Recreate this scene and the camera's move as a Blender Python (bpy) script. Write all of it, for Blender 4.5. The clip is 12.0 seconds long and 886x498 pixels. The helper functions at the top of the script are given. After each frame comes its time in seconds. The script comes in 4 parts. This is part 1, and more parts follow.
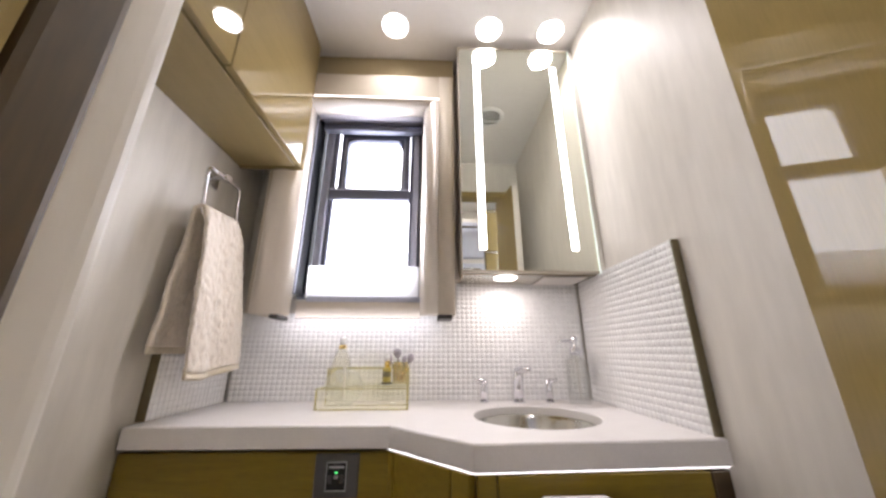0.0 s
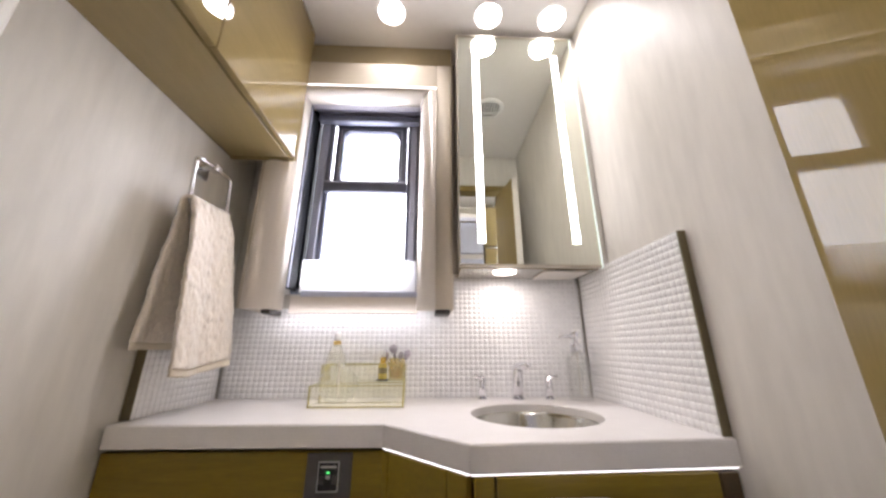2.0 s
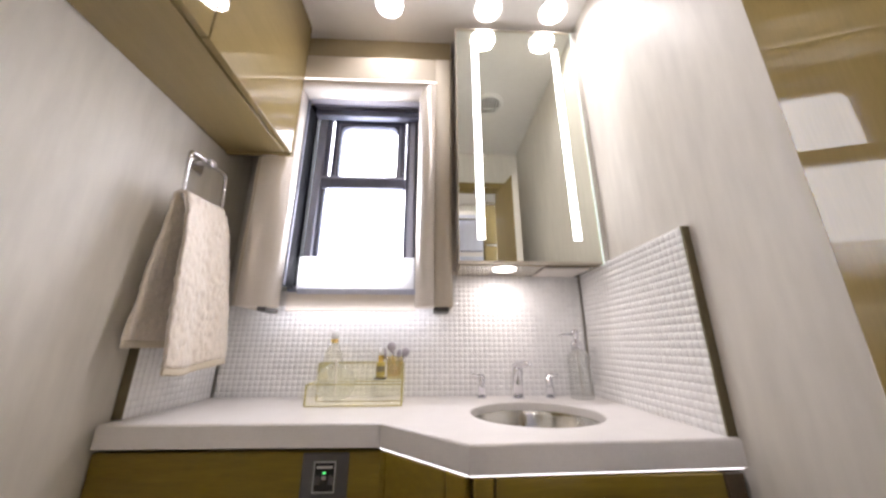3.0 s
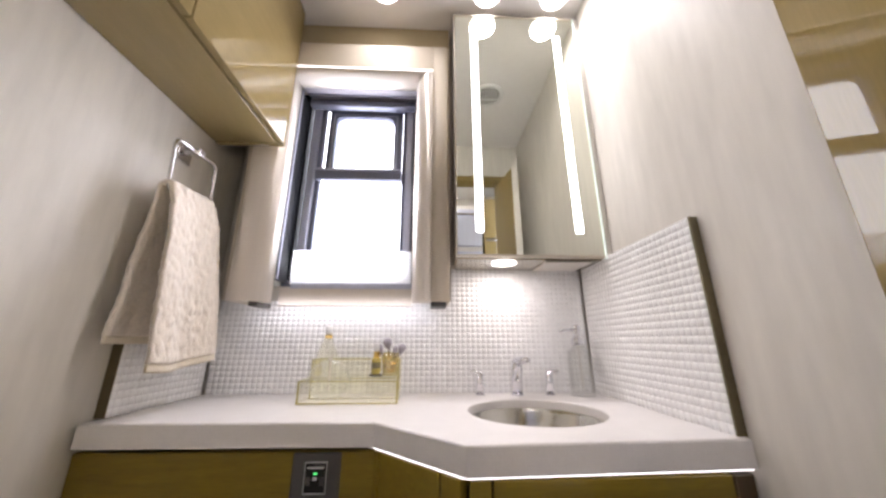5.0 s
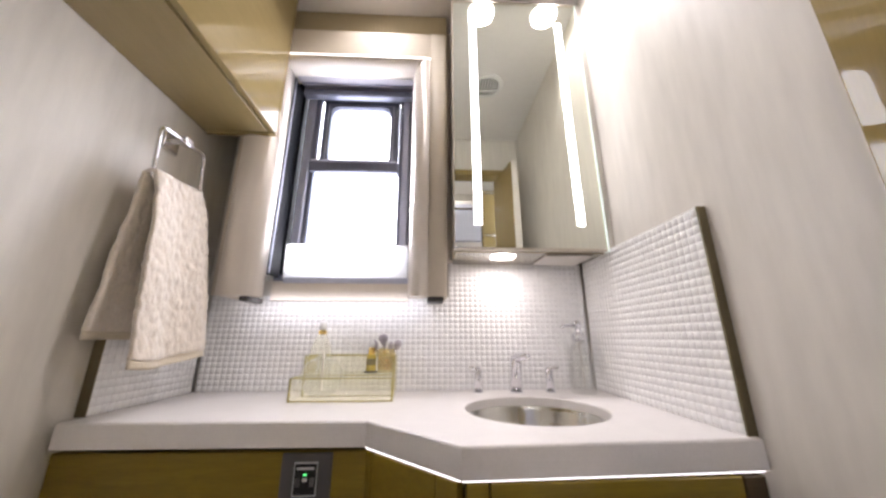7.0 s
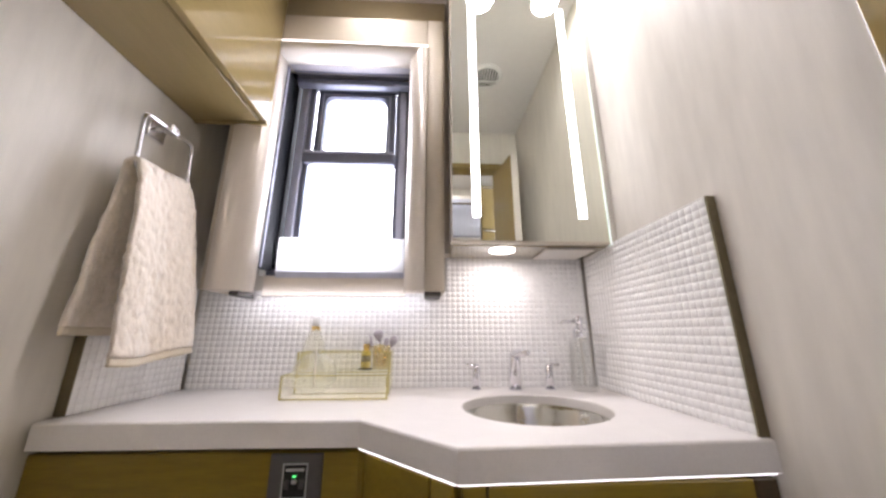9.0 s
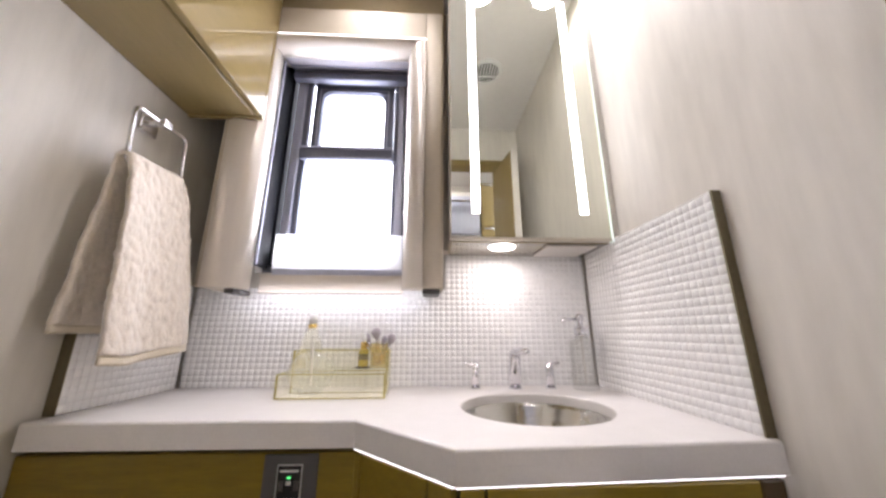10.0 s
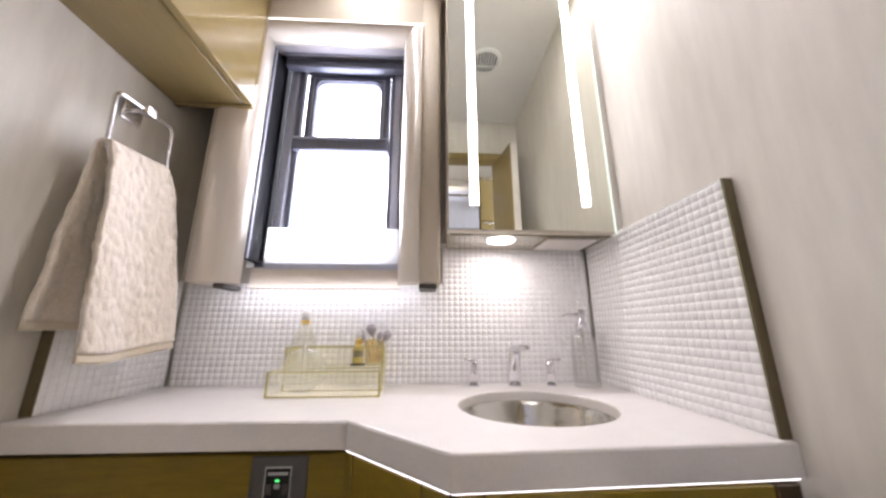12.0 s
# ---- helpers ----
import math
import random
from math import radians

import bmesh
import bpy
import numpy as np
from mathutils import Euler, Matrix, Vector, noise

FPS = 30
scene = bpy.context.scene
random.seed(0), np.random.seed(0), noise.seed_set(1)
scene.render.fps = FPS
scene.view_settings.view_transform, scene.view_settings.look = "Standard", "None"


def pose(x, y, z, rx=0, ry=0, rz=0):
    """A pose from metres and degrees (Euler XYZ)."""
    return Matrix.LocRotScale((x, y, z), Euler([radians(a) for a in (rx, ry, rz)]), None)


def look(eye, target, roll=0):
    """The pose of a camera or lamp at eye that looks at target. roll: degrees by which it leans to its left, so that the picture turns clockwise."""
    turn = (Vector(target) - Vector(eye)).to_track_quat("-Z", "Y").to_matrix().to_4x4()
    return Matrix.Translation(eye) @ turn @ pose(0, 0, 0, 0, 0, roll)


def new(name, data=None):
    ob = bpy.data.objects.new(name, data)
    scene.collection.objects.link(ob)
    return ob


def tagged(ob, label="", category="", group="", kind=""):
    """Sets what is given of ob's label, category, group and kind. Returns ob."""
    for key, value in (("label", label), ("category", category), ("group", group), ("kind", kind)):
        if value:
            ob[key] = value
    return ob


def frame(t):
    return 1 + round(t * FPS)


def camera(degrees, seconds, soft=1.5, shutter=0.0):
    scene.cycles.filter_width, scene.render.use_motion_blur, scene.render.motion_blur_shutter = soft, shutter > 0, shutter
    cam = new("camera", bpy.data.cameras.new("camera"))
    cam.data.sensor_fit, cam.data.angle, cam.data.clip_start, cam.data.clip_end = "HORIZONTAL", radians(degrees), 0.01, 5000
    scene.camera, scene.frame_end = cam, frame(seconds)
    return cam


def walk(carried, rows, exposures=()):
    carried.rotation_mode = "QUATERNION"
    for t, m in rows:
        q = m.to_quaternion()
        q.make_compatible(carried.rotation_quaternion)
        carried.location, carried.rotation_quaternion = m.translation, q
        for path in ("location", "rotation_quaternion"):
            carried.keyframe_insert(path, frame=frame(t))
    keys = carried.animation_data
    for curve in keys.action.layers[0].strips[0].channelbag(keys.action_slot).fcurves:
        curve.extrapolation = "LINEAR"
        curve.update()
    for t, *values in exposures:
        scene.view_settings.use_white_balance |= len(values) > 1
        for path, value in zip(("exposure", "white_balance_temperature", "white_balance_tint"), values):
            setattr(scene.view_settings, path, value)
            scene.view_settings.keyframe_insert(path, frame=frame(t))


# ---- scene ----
cam = camera(108.3, 12.0, soft=2.7)
PATH = [
    (0, (0.631, -1.08, 1.017), (0.709, 0.825, 1.623), 0.0),
    (0.5, (0.635, -1.072, 1.017), (0.711, 0.834, 1.618), 0.0),
    (1, (0.637, -1.065, 1.017), (0.713, 0.843, 1.612), 0.0),
    (1.5, (0.64, -1.057, 1.017), (0.714, 0.852, 1.607), 0.1),
    (2, (0.639, -1.05, 1.016), (0.719, 0.861, 1.602), 0.0),
    (2.5, (0.643, -1.042, 1.016), (0.72, 0.871, 1.596), 0.0),
    (3, (0.642, -1.035, 1.016), (0.724, 0.879, 1.591), 0.0),
    (5, (0.65, -1.005, 1.016), (0.734, 0.915, 1.568), 0.0),
    (5.5, (0.654, -0.998, 1.015), (0.736, 0.924, 1.564), 0.0),
    (6, (0.654, -0.991, 1.015), (0.739, 0.932, 1.558), 0.0),
    (6.5, (0.656, -0.983, 1.015), (0.743, 0.941, 1.553), -0.1),
    (7, (0.658, -0.975, 1.014), (0.745, 0.95, 1.547), -0.0),
    (9, (0.665, -0.946, 1.013), (0.757, 0.985, 1.526), -0.0),
    (9.5, (0.667, -0.938, 1.014), (0.759, 0.994, 1.519), -0.0),
    (10, (0.669, -0.931, 1.013), (0.761, 1.003, 1.515), -0.0),
    (10.5, (0.67, -0.924, 1.013), (0.765, 1.012, 1.509), -0.1),
    (11, (0.672, -0.916, 1.013), (0.767, 1.02, 1.503), -0.1),
    (11.5, (0.674, -0.909, 1.013), (0.77, 1.029, 1.497), -0.0),
    (12, (0.676, -0.902, 1.013), (0.772, 1.038, 1.492), -0.1),
]
walk(cam, [(t, look(eye, target, roll)) for t, eye, target, roll in PATH],
     exposures=[(0, 0.34, 6440, 18), (12, 0.41, 6350, 19)])


# ---- world, lamps and exposure ----
world = bpy.data.worlds.new("overcast_sky")
scene.world = world
world.use_nodes = True
bg = world.node_tree.nodes["Background"]
bg.inputs["Color"].default_value = (0.93, 0.96, 1.0, 1)
bg.inputs["Strength"].default_value = 9.2

CEIL = 2.125
LAMPS = [(0.496, -0.227), (0.831, -0.227), (1.056, -0.227)]


def disc_lamp(name, x, y, z, size, watts, colour=(1.0, 0.975, 0.95), spread=180):
    data = bpy.data.lights.new(name, "AREA")
    data.shape, data.size, data.energy, data.color = "DISK", size, watts, colour
    data.spread = radians(spread)
    ob = new(name, data)
    ob.matrix_basis = pose(x, y, z)
    return ob


for lx, ly in LAMPS:
    disc_lamp("downlight_beam", lx, ly, CEIL - 0.012, 0.085, 0.84, spread=128)
disc_lamp("puck_beam", 0.866, -0.108, 1.2275, 0.058, 0.42, (1.0, 0.93, 0.85))
# unseen hall lamp, added as frontal fill through the doorway
disc_lamp("hall_fill", 0.75, -1.36, CEIL - 0.012, 0.10, 1.6)
strip = bpy.data.lights.new("sill_strip_beam", "AREA")
strip.shape, strip.size, strip.size_y, strip.energy, strip.color = "RECTANGLE", 0.56, 0.010, 0.20, (0.95, 0.96, 1.0)
new("sill_strip_beam", strip).matrix_basis = pose(0.41, -0.066, 1.1165, 50)

# ---- materials ----
def material(name, base, rough=0.5, metal=0.0, coat=0.0, spec=0.5, scale=(1, 1, 1), size=20.0, vary=0.12, bump=0.0,
             bump_size=200.0, trans=0.0, ior=1.5, emit=0.0, emit_colour=(1, 1, 1), sheen=0.0, rough_vary=0.0, fine=None):
    m = bpy.data.materials.new(name)
    m.use_nodes = True
    nt = m.node_tree
    p = nt.nodes["Principled BSDF"]
    p.inputs["Roughness"].default_value = rough
    p.inputs["Metallic"].default_value = metal
    p.inputs["Coat Weight"].default_value = coat
    p.inputs["Coat Roughness"].default_value = 0.012
    p.inputs["Specular IOR Level"].default_value = spec
    p.inputs["IOR"].default_value = ior
    p.inputs["Transmission Weight"].default_value = trans
    p.inputs["Sheen Weight"].default_value = sheen
    p.inputs["Base Color"].default_value = (*base, 1)
    if emit:
        p.inputs["Emission Color"].default_value = (*emit_colour, 1)
        p.inputs["Emission Strength"].default_value = emit
    co = nt.nodes.new("ShaderNodeTexCoord")
    mp = nt.nodes.new("ShaderNodeMapping")
    mp.inputs["Scale"].default_value = scale
    nt.links.new(co.outputs["Object"], mp.inputs["Vector"])
    if vary:
        n1 = nt.nodes.new("ShaderNodeTexNoise")
        n1.inputs["Scale"].default_value = size
        n1.inputs["Detail"].default_value = 6
        n2 = nt.nodes.new("ShaderNodeTexNoise")
        n2.inputs["Scale"].default_value = fine or size * 7
        n2.inputs["Detail"].default_value = 3
        add = nt.nodes.new("ShaderNodeMath")
        add.operation = "MULTIPLY_ADD"
        add.inputs[1].default_value = 0.5
        half = nt.nodes.new("ShaderNodeMath")
        half.operation = "MULTIPLY"
        half.inputs[1].default_value = 0.5
        ramp = nt.nodes.new("ShaderNodeMapRange")
        ramp.inputs["From Min"].default_value, ramp.inputs["From Max"].default_value = 0.3, 0.7
        ramp.inputs["To Min"].default_value, ramp.inputs["To Max"].default_value = 1 - vary, 1 + vary
        mix = nt.nodes.new("ShaderNodeVectorMath")
        mix.operation = "SCALE"
        mix.inputs[0].default_value = base
        for n in (n1, n2):
            nt.links.new(mp.outputs[0], n.inputs["Vector"])
        nt.links.new(n2.outputs["Fac"], half.inputs[0])
        nt.links.new(n1.outputs["Fac"], add.inputs[0])
        nt.links.new(half.outputs[0], add.inputs[2])
        nt.links.new(add.outputs[0], ramp.inputs["Value"])
        nt.links.new(ramp.outputs[0], mix.inputs["Scale"])
        nt.links.new(mix.outputs[0], p.inputs["Base Color"])
        if rough_vary:
            rr = nt.nodes.new("ShaderNodeMapRange")
            rr.inputs["To Min"].default_value, rr.inputs["To Max"].default_value = rough - rough_vary, rough + rough_vary
            nt.links.new(n1.outputs["Fac"], rr.inputs["Value"])
            nt.links.new(rr.outputs[0], p.inputs["Roughness"])
    if bump:
        nb = nt.nodes.new("ShaderNodeTexNoise")
        nb.inputs["Scale"].default_value = bump_size
        nb.inputs["Detail"].default_value = 4
        b = nt.nodes.new("ShaderNodeBump")
        b.inputs["Strength"].default_value = bump
        b.inputs["Distance"].default_value = 0.002
        nt.links.new(mp.outputs[0], nb.inputs["Vector"])
        nt.links.new(nb.outputs["Fac"], b.inputs["Height"])
        nt.links.new(b.outputs[0], p.inputs["Normal"])
    return m


WALL = material("woven_wallcovering", (0.650, 0.618, 0.565), 0.42, scale=(1.8, 1.8, 0.34), size=4.0, fine=22, vary=0.11, bump=0.12, bump_size=120, spec=0.4)
CEILING = material("ceiling_vinyl", (0.74, 0.72, 0.71), 0.45, size=6, vary=0.03, bump=0.05, bump_size=300)
WOOD_UP = material("gold_lacquered_panel", (0.272, 0.206, 0.092), 0.4, spec=0.0, coat=1.0, scale=(5.0, 0.5, 5.0), size=8, fine=70, vary=0.07)
WOOD_Z = material("gold_lacquered_door", (0.265, 0.195, 0.073), 0.4, spec=0.0, coat=0.75, scale=(5.0, 5.0, 0.5), size=8, fine=70, vary=0.07)
WALNUT = material("dark_walnut_trim", (0.06, 0.036, 0.011), 0.5, coat=0.1, scale=(6.0, 6.0, 0.6), size=12, vary=0.25)
VANITY = material("honey_veneer", (0.205, 0.140, 0.013), 0.4, spec=0.2, coat=0.35, scale=(0.5, 6.0, 7.0), size=14, fine=80, vary=0.16)
VINYL = material("satin_beige_vinyl", (0.64, 0.57, 0.465), 0.6, coat=0.0, spec=0.25, size=10, vary=0.03, bump=0.04, bump_size=500)
BOARD = material("beige_board", (0.62, 0.56, 0.49), 0.4, size=10, vary=0.04)
SOFFIT = material("matte_gold_panel", (0.40, 0.33, 0.20), 0.5, size=10, vary=0.05)
QUARTZ = material("white_quartz", (0.76, 0.735, 0.72), 0.36, size=25, fine=260, vary=0.05)
GROUT = material("pale_grout", (0.86, 0.855, 0.85), 0.8, size=60, vary=0.08, bump=0.2)
# dark edge trim; its olive also holds the shade on the panels' front edges
TRIM = material("shaded_olive_trim", (0.17, 0.14, 0.08), 0.35, metal=0.6, size=40, vary=0.1)
CHROME = material("polished_chrome", (0.76, 0.76, 0.80), 0.12, metal=1.0, vary=0.0)
STEEL = material("brushed_stainless", (0.58, 0.57, 0.52), 0.13, metal=1.0, scale=(1, 1, 2.2), size=30, vary=0.03, bump=0.45, bump_size=55)
ALU = material("slate_anodised_frame", (0.17, 0.18, 0.24), 0.46, metal=0.3, scale=(6, 6, 0.5), size=14, vary=0.1)
ALU_LIGHT = material("pale_anodised_frame", (0.47, 0.49, 0.60), 0.46, metal=0.25, scale=(6, 6, 0.5), size=14, vary=0.08)
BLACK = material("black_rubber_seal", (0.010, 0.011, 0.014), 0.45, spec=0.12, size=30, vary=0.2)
SHADE = material("lilac_blind_fabric", (0.42, 0.40, 0.45), 0.6, scale=(1, 1, 6), size=30, vary=0.1)
MIRROR = material("silvered_mirror", (0.78, 0.795, 0.715), 0.0, metal=1.0, vary=0.0)
GLOSSY_BEIGE = material("glossy_beige_laminate", (0.26, 0.21, 0.12), 0.2, coat=1.0, size=20, vary=0.04)
PALE = material("pale_plastic", (0.66, 0.62, 0.58), 0.4, size=30, vary=0.03)
SLATE = material("slate_plastic", (0.075, 0.072, 0.07), 0.4, size=40, vary=0.1)
INK = material("black_plastic", (0.012, 0.012, 0.012), 0.25, size=40, vary=0.1)
GREY = material("grey_print", (0.5, 0.5, 0.5), 0.5, vary=0.0)
GREEN = material("green_indicator", (0.05, 0.5, 0.1), 0.4, vary=0.0, emit=0.8, emit_colour=(0.1, 1.0, 0.25))
LED = material("led_diffuser", (0.9, 0.9, 0.9), 0.5, vary=0.0, emit=8.5, emit_colour=(1.0, 0.98, 0.95))
LED_EDGE = material("led_edge_strip", (0.9, 0.9, 0.9), 0.5, vary=0.0, emit=1.6, emit_colour=(1.0, 0.98, 0.97))
LED_SOFT = material("led_dim_strip", (0.9, 0.9, 0.9), 0.5, vary=0.0, emit=0.9, emit_colour=(0.97, 0.98, 1.0))
LED_LINE = material("accent_light_line", (0.9, 0.9, 0.9), 0.5, vary=0.0, emit=3.2, emit_colour=(1.0, 0.96, 0.92))
GLASS_EDGE = material("lit_glass_edge", (0.75, 0.85, 0.80), 0.2, vary=0.0, emit=0.55, emit_colour=(0.85, 1.0, 0.92))
FRAME = material("champagne_mirror_frame", (0.60, 0.55, 0.46), 0.35, metal=0.6, size=40, vary=0.06)
LENS = material("downlight_lens", (0.9, 0.9, 0.9), 0.5, vary=0.0, emit=6.0, emit_colour=(1.0, 0.95, 0.88))
ACRYLIC_EDGE = material("gold_acrylic_edge", (0.72, 0.63, 0.22), 0.15, trans=0.5, vary=0.0)
GOLD = material("polished_gold", (0.80, 0.58, 0.20), 0.18, metal=1.0, vary=0.0)
LABEL = material("olive_label", (0.16, 0.125, 0.025), 0.4, size=60, vary=0.1)
OIL = material("golden_oil", (0.58, 0.44, 0.06), 0.08, spec=0.6, coat=0.6, vary=0.0)
BRISTLE = material("mauve_bristles", (0.42, 0.39, 0.44), 0.9, scale=(1, 1, 0.2), size=500, vary=0.3, sheen=0.4)
PAPER = material("white_tissue_paper", (0.78, 0.77, 0.76), 0.9, size=60, vary=0.04, bump=0.3)
WHITE = material("white_enamel", (0.8, 0.8, 0.8), 0.25, size=20, vary=0.03)
DOORSTUFF = material("hall_stone_floor", (0.42, 0.38, 0.33), 0.3, size=8, vary=0.12)


def clear(name, tint, gloss, frost=0.0):
    """Thin clear sheet: straight-through light with a gloss that grows at grazing angles."""
    m = bpy.data.materials.new(name)
    m.use_nodes = True
    nt = m.node_tree
    nt.nodes.remove(nt.nodes["Principled BSDF"])
    t, g, f, p, x = (nt.nodes.new(k) for k in ("ShaderNodeBsdfTransparent", "ShaderNodeBsdfGlossy", "ShaderNodeLayerWeight", "ShaderNodeMath", "ShaderNodeMixShader"))
    t.inputs["Color"].default_value = (*tint, 1)
    g.inputs["Roughness"].default_value = 0.02
    f.inputs["Blend"].default_value = 0.35
    p.operation = "MULTIPLY_ADD"
    p.inputs[1].default_value, p.inputs[2].default_value = gloss, 0.025
    nt.links.new(f.outputs["Facing"], p.inputs[0])
    nt.links.new(p.outputs[0], x.inputs[0])
    nt.links.new(t.outputs[0], x.inputs[1])
    nt.links.new(g.outputs[0], x.inputs[2])
    last = x
    if frost:
        d, last = nt.nodes.new("ShaderNodeBsdfTranslucent"), nt.nodes.new("ShaderNodeMixShader")
        e, k = nt.nodes.new("ShaderNodeBsdfDiffuse"), nt.nodes.new("ShaderNodeAddShader")
        d.inputs["Color"].default_value = e.inputs["Color"].default_value = (0.70, 0.71, 0.65, 1)
        last.inputs[0].default_value = frost
        nt.links.new(d.outputs[0], k.inputs[0])
        nt.links.new(e.outputs[0], k.inputs[1])
        nt.links.new(x.outputs[0], last.inputs[1])
        nt.links.new(k.outputs[0], last.inputs[2])
    nt.links.new(last.outputs[0], nt.nodes["Material Output"].inputs[0])
    return m


GLASS = clear("clear_glass", (0.982, 0.985, 0.98), 0.38)
FROSTED = clear("pale_frosted_glass", (0.985, 0.982, 0.945), 0.60, 0.11)
AMBER = clear("amber_glass", (0.975, 0.915, 0.72), 0.30, 0.06)
PANE = clear("window_glass", (0.99, 0.99, 0.99), 0.10)
ACRYLIC = clear("yellow_acrylic", (0.988, 0.983, 0.930), 0.10, 0.11)


def tile_material():
    m = material("pearl_glazed_tile", (0.89, 0.89, 0.895), 0.22, coat=1.0, size=80, vary=0.03)
    nt = m.node_tree
    p = nt.nodes["Principled BSDF"]
    p.inputs["Coat Roughness"].default_value = 0.10
    src = p.inputs["Base Color"].links[0].from_socket
    info = nt.nodes.new("ShaderNodeObjectInfo")
    geo = nt.nodes.new("ShaderNodeNewGeometry")
    s = nt.nodes.new("ShaderNodeMath")
    s.operation = "ADD"
    r = nt.nodes.new("ShaderNodeMapRange")
    r.inputs["From Max"].default_value = 2.0
    r.inputs["To Min"].default_value, r.inputs["To Max"].default_value = 0.93, 1.06
    mul = nt.nodes.new("ShaderNodeVectorMath")
    mul.operation = "SCALE"
    nt.links.new(info.outputs["Random"], s.inputs[0])
    nt.links.new(geo.outputs["Random Per Island"], s.inputs[1])
    nt.links.new(s.outputs[0], r.inputs["Value"])
    nt.links.new(src, mul.inputs[0])
    nt.links.new(r.outputs[0], mul.inputs["Scale"])
    nt.links.new(mul.outputs[0], p.inputs["Base Color"])
    return m


TILE = tile_material()


def brushed(name, axis):
    """Satin metal, brushed across the length of a moulding that runs along the axis."""
    m = material(name, (0.80, 0.74, 0.67), 0.48, metal=0.55, scale=(8, 8, 0.4) if axis == "Z" else (0.4, 8, 8), size=10, fine=160, vary=0.04)
    nt = m.node_tree
    p = nt.nodes["Principled BSDF"]
    p.inputs["Anisotropic"].default_value = 0.92
    p.inputs["Anisotropic Rotation"].default_value = 0.25
    tan = nt.nodes.new("ShaderNodeTangent")
    tan.direction_type, tan.axis = "RADIAL", axis
    nt.links.new(tan.outputs[0], p.inputs["Tangent"])
    return m


def terry_cloth():
    """Looped pile with a sculpted leaf relief."""
    m = material("cream_terry", (0.77, 0.69, 0.60), 0.95, size=70, fine=320, vary=0.13, bump=0.8, bump_size=260, sheen=0.5)
    nt = m.node_tree
    p = nt.nodes["Principled BSDF"]
    fine = p.inputs["Normal"].links[0].from_node
    co = nt.nodes.new("ShaderNodeTexCoord")
    mp = nt.nodes.new("ShaderNodeMapping")
    mp.inputs["Rotation"].default_value = (0.6, 0, 0)
    mp.inputs["Scale"].default_value = (0.4, 1.5, 0.75)
    v = nt.nodes.new("ShaderNodeTexVoronoi")
    v.feature = "F1"
    v.inputs["Scale"].default_value = 60
    b = nt.nodes.new("ShaderNodeBump")
    b.invert = True
    b.inputs["Strength"].default_value = 0.55
    b.inputs["Distance"].default_value = 0.006
    nt.links.new(co.outputs["Object"], mp.inputs["Vector"])
    nt.links.new(mp.outputs[0], v.inputs["Vector"])
    nt.links.new(v.outputs["Distance"], b.inputs["Height"])
    nt.links.new(fine.outputs[0], b.inputs["Normal"])
    nt.links.new(b.outputs[0], p.inputs["Normal"])
    return m


TERRY = terry_cloth()
HEMCLOTH = material("flat_cream_hem", (0.70, 0.62, 0.49), 0.9, scale=(1, 1, 8), size=90, fine=400, vary=0.1, bump=0.4, bump_size=300, sheen=0.3)
MOULD, MOULD_TOP = brushed("champagne_satin_moulding", "Z"), brushed("champagne_satin_header", "X")


def shade_cloth():
    m = bpy.data.materials.new("white_day_shade")
    m.use_nodes = True
    nt = m.node_tree
    out = nt.nodes["Material Output"]
    nt.nodes.remove(nt.nodes["Principled BSDF"])
    d, t, x = (nt.nodes.new("ShaderNodeBsdfDiffuse"), nt.nodes.new("ShaderNodeBsdfTranslucent"), nt.nodes.new("ShaderNodeMixShader"))
    d.inputs["Color"].default_value = t.inputs["Color"].default_value = (0.9, 0.9, 0.9, 1)
    x.inputs[0].default_value = 0.9
    nt.links.new(d.outputs[0], x.inputs[1])
    nt.links.new(t.outputs[0], x.inputs[2])
    nt.links.new(x.outputs[0], out.inputs[0])
    return m


DAYSHADE = shade_cloth()

# ---- mesh helpers ----
OFFSET = {}


def thing(name, base, label, category, group="", kind=""):
    ob = new(name)
    ob.location = base
    ob.empty_display_size = 0.05
    OFFSET[ob] = Vector(base)
    return tagged(ob, label, category, group, kind)


def mesh_of(name, bm, mat, smooth=False):
    bmesh.ops.recalc_face_normals(bm, faces=bm.faces)
    me = bpy.data.meshes.new(name)
    if smooth:
        for f in bm.faces:
            f.smooth = len(f.verts) < 12
    bm.to_mesh(me)
    bm.free()
    me.materials.append(mat)
    return me


def part(name, bm, mat, parent, label="", smooth=False):
    """One mesh of a thing, modelled in world coordinates."""
    off = OFFSET[parent]
    bmesh.ops.translate(bm, verts=bm.verts, vec=-off)
    ob = new(name, mesh_of(name, bm, mat, smooth))
    ob.parent = parent
    OFFSET[ob] = off
    return tagged(ob, label)


def structure(name, bm, mat, label, category, smooth=False):
    ob = new(name, mesh_of(name, bm, mat, smooth))
    OFFSET[ob] = Vector((0, 0, 0))
    return tagged(ob, label, category, "", "structure")


def box(x0, x1, y0, y1, z0, z1, bevel=0.0, seg=2, bm=None):
    own = bmesh.new()
    bmesh.ops.create_cube(own, size=1.0)
    for v in own.verts:
        v.co = Vector((x0 + (v.co.x + 0.5) * (x1 - x0), y0 + (v.co.y + 0.5) * (y1 - y0), z0 + (v.co.z + 0.5) * (z1 - z0)))
    if bevel:
        bmesh.ops.bevel(own, geom=list(own.edges), offset=bevel, segments=seg, profile=0.5, affect="EDGES")
    return merge(bm, own)


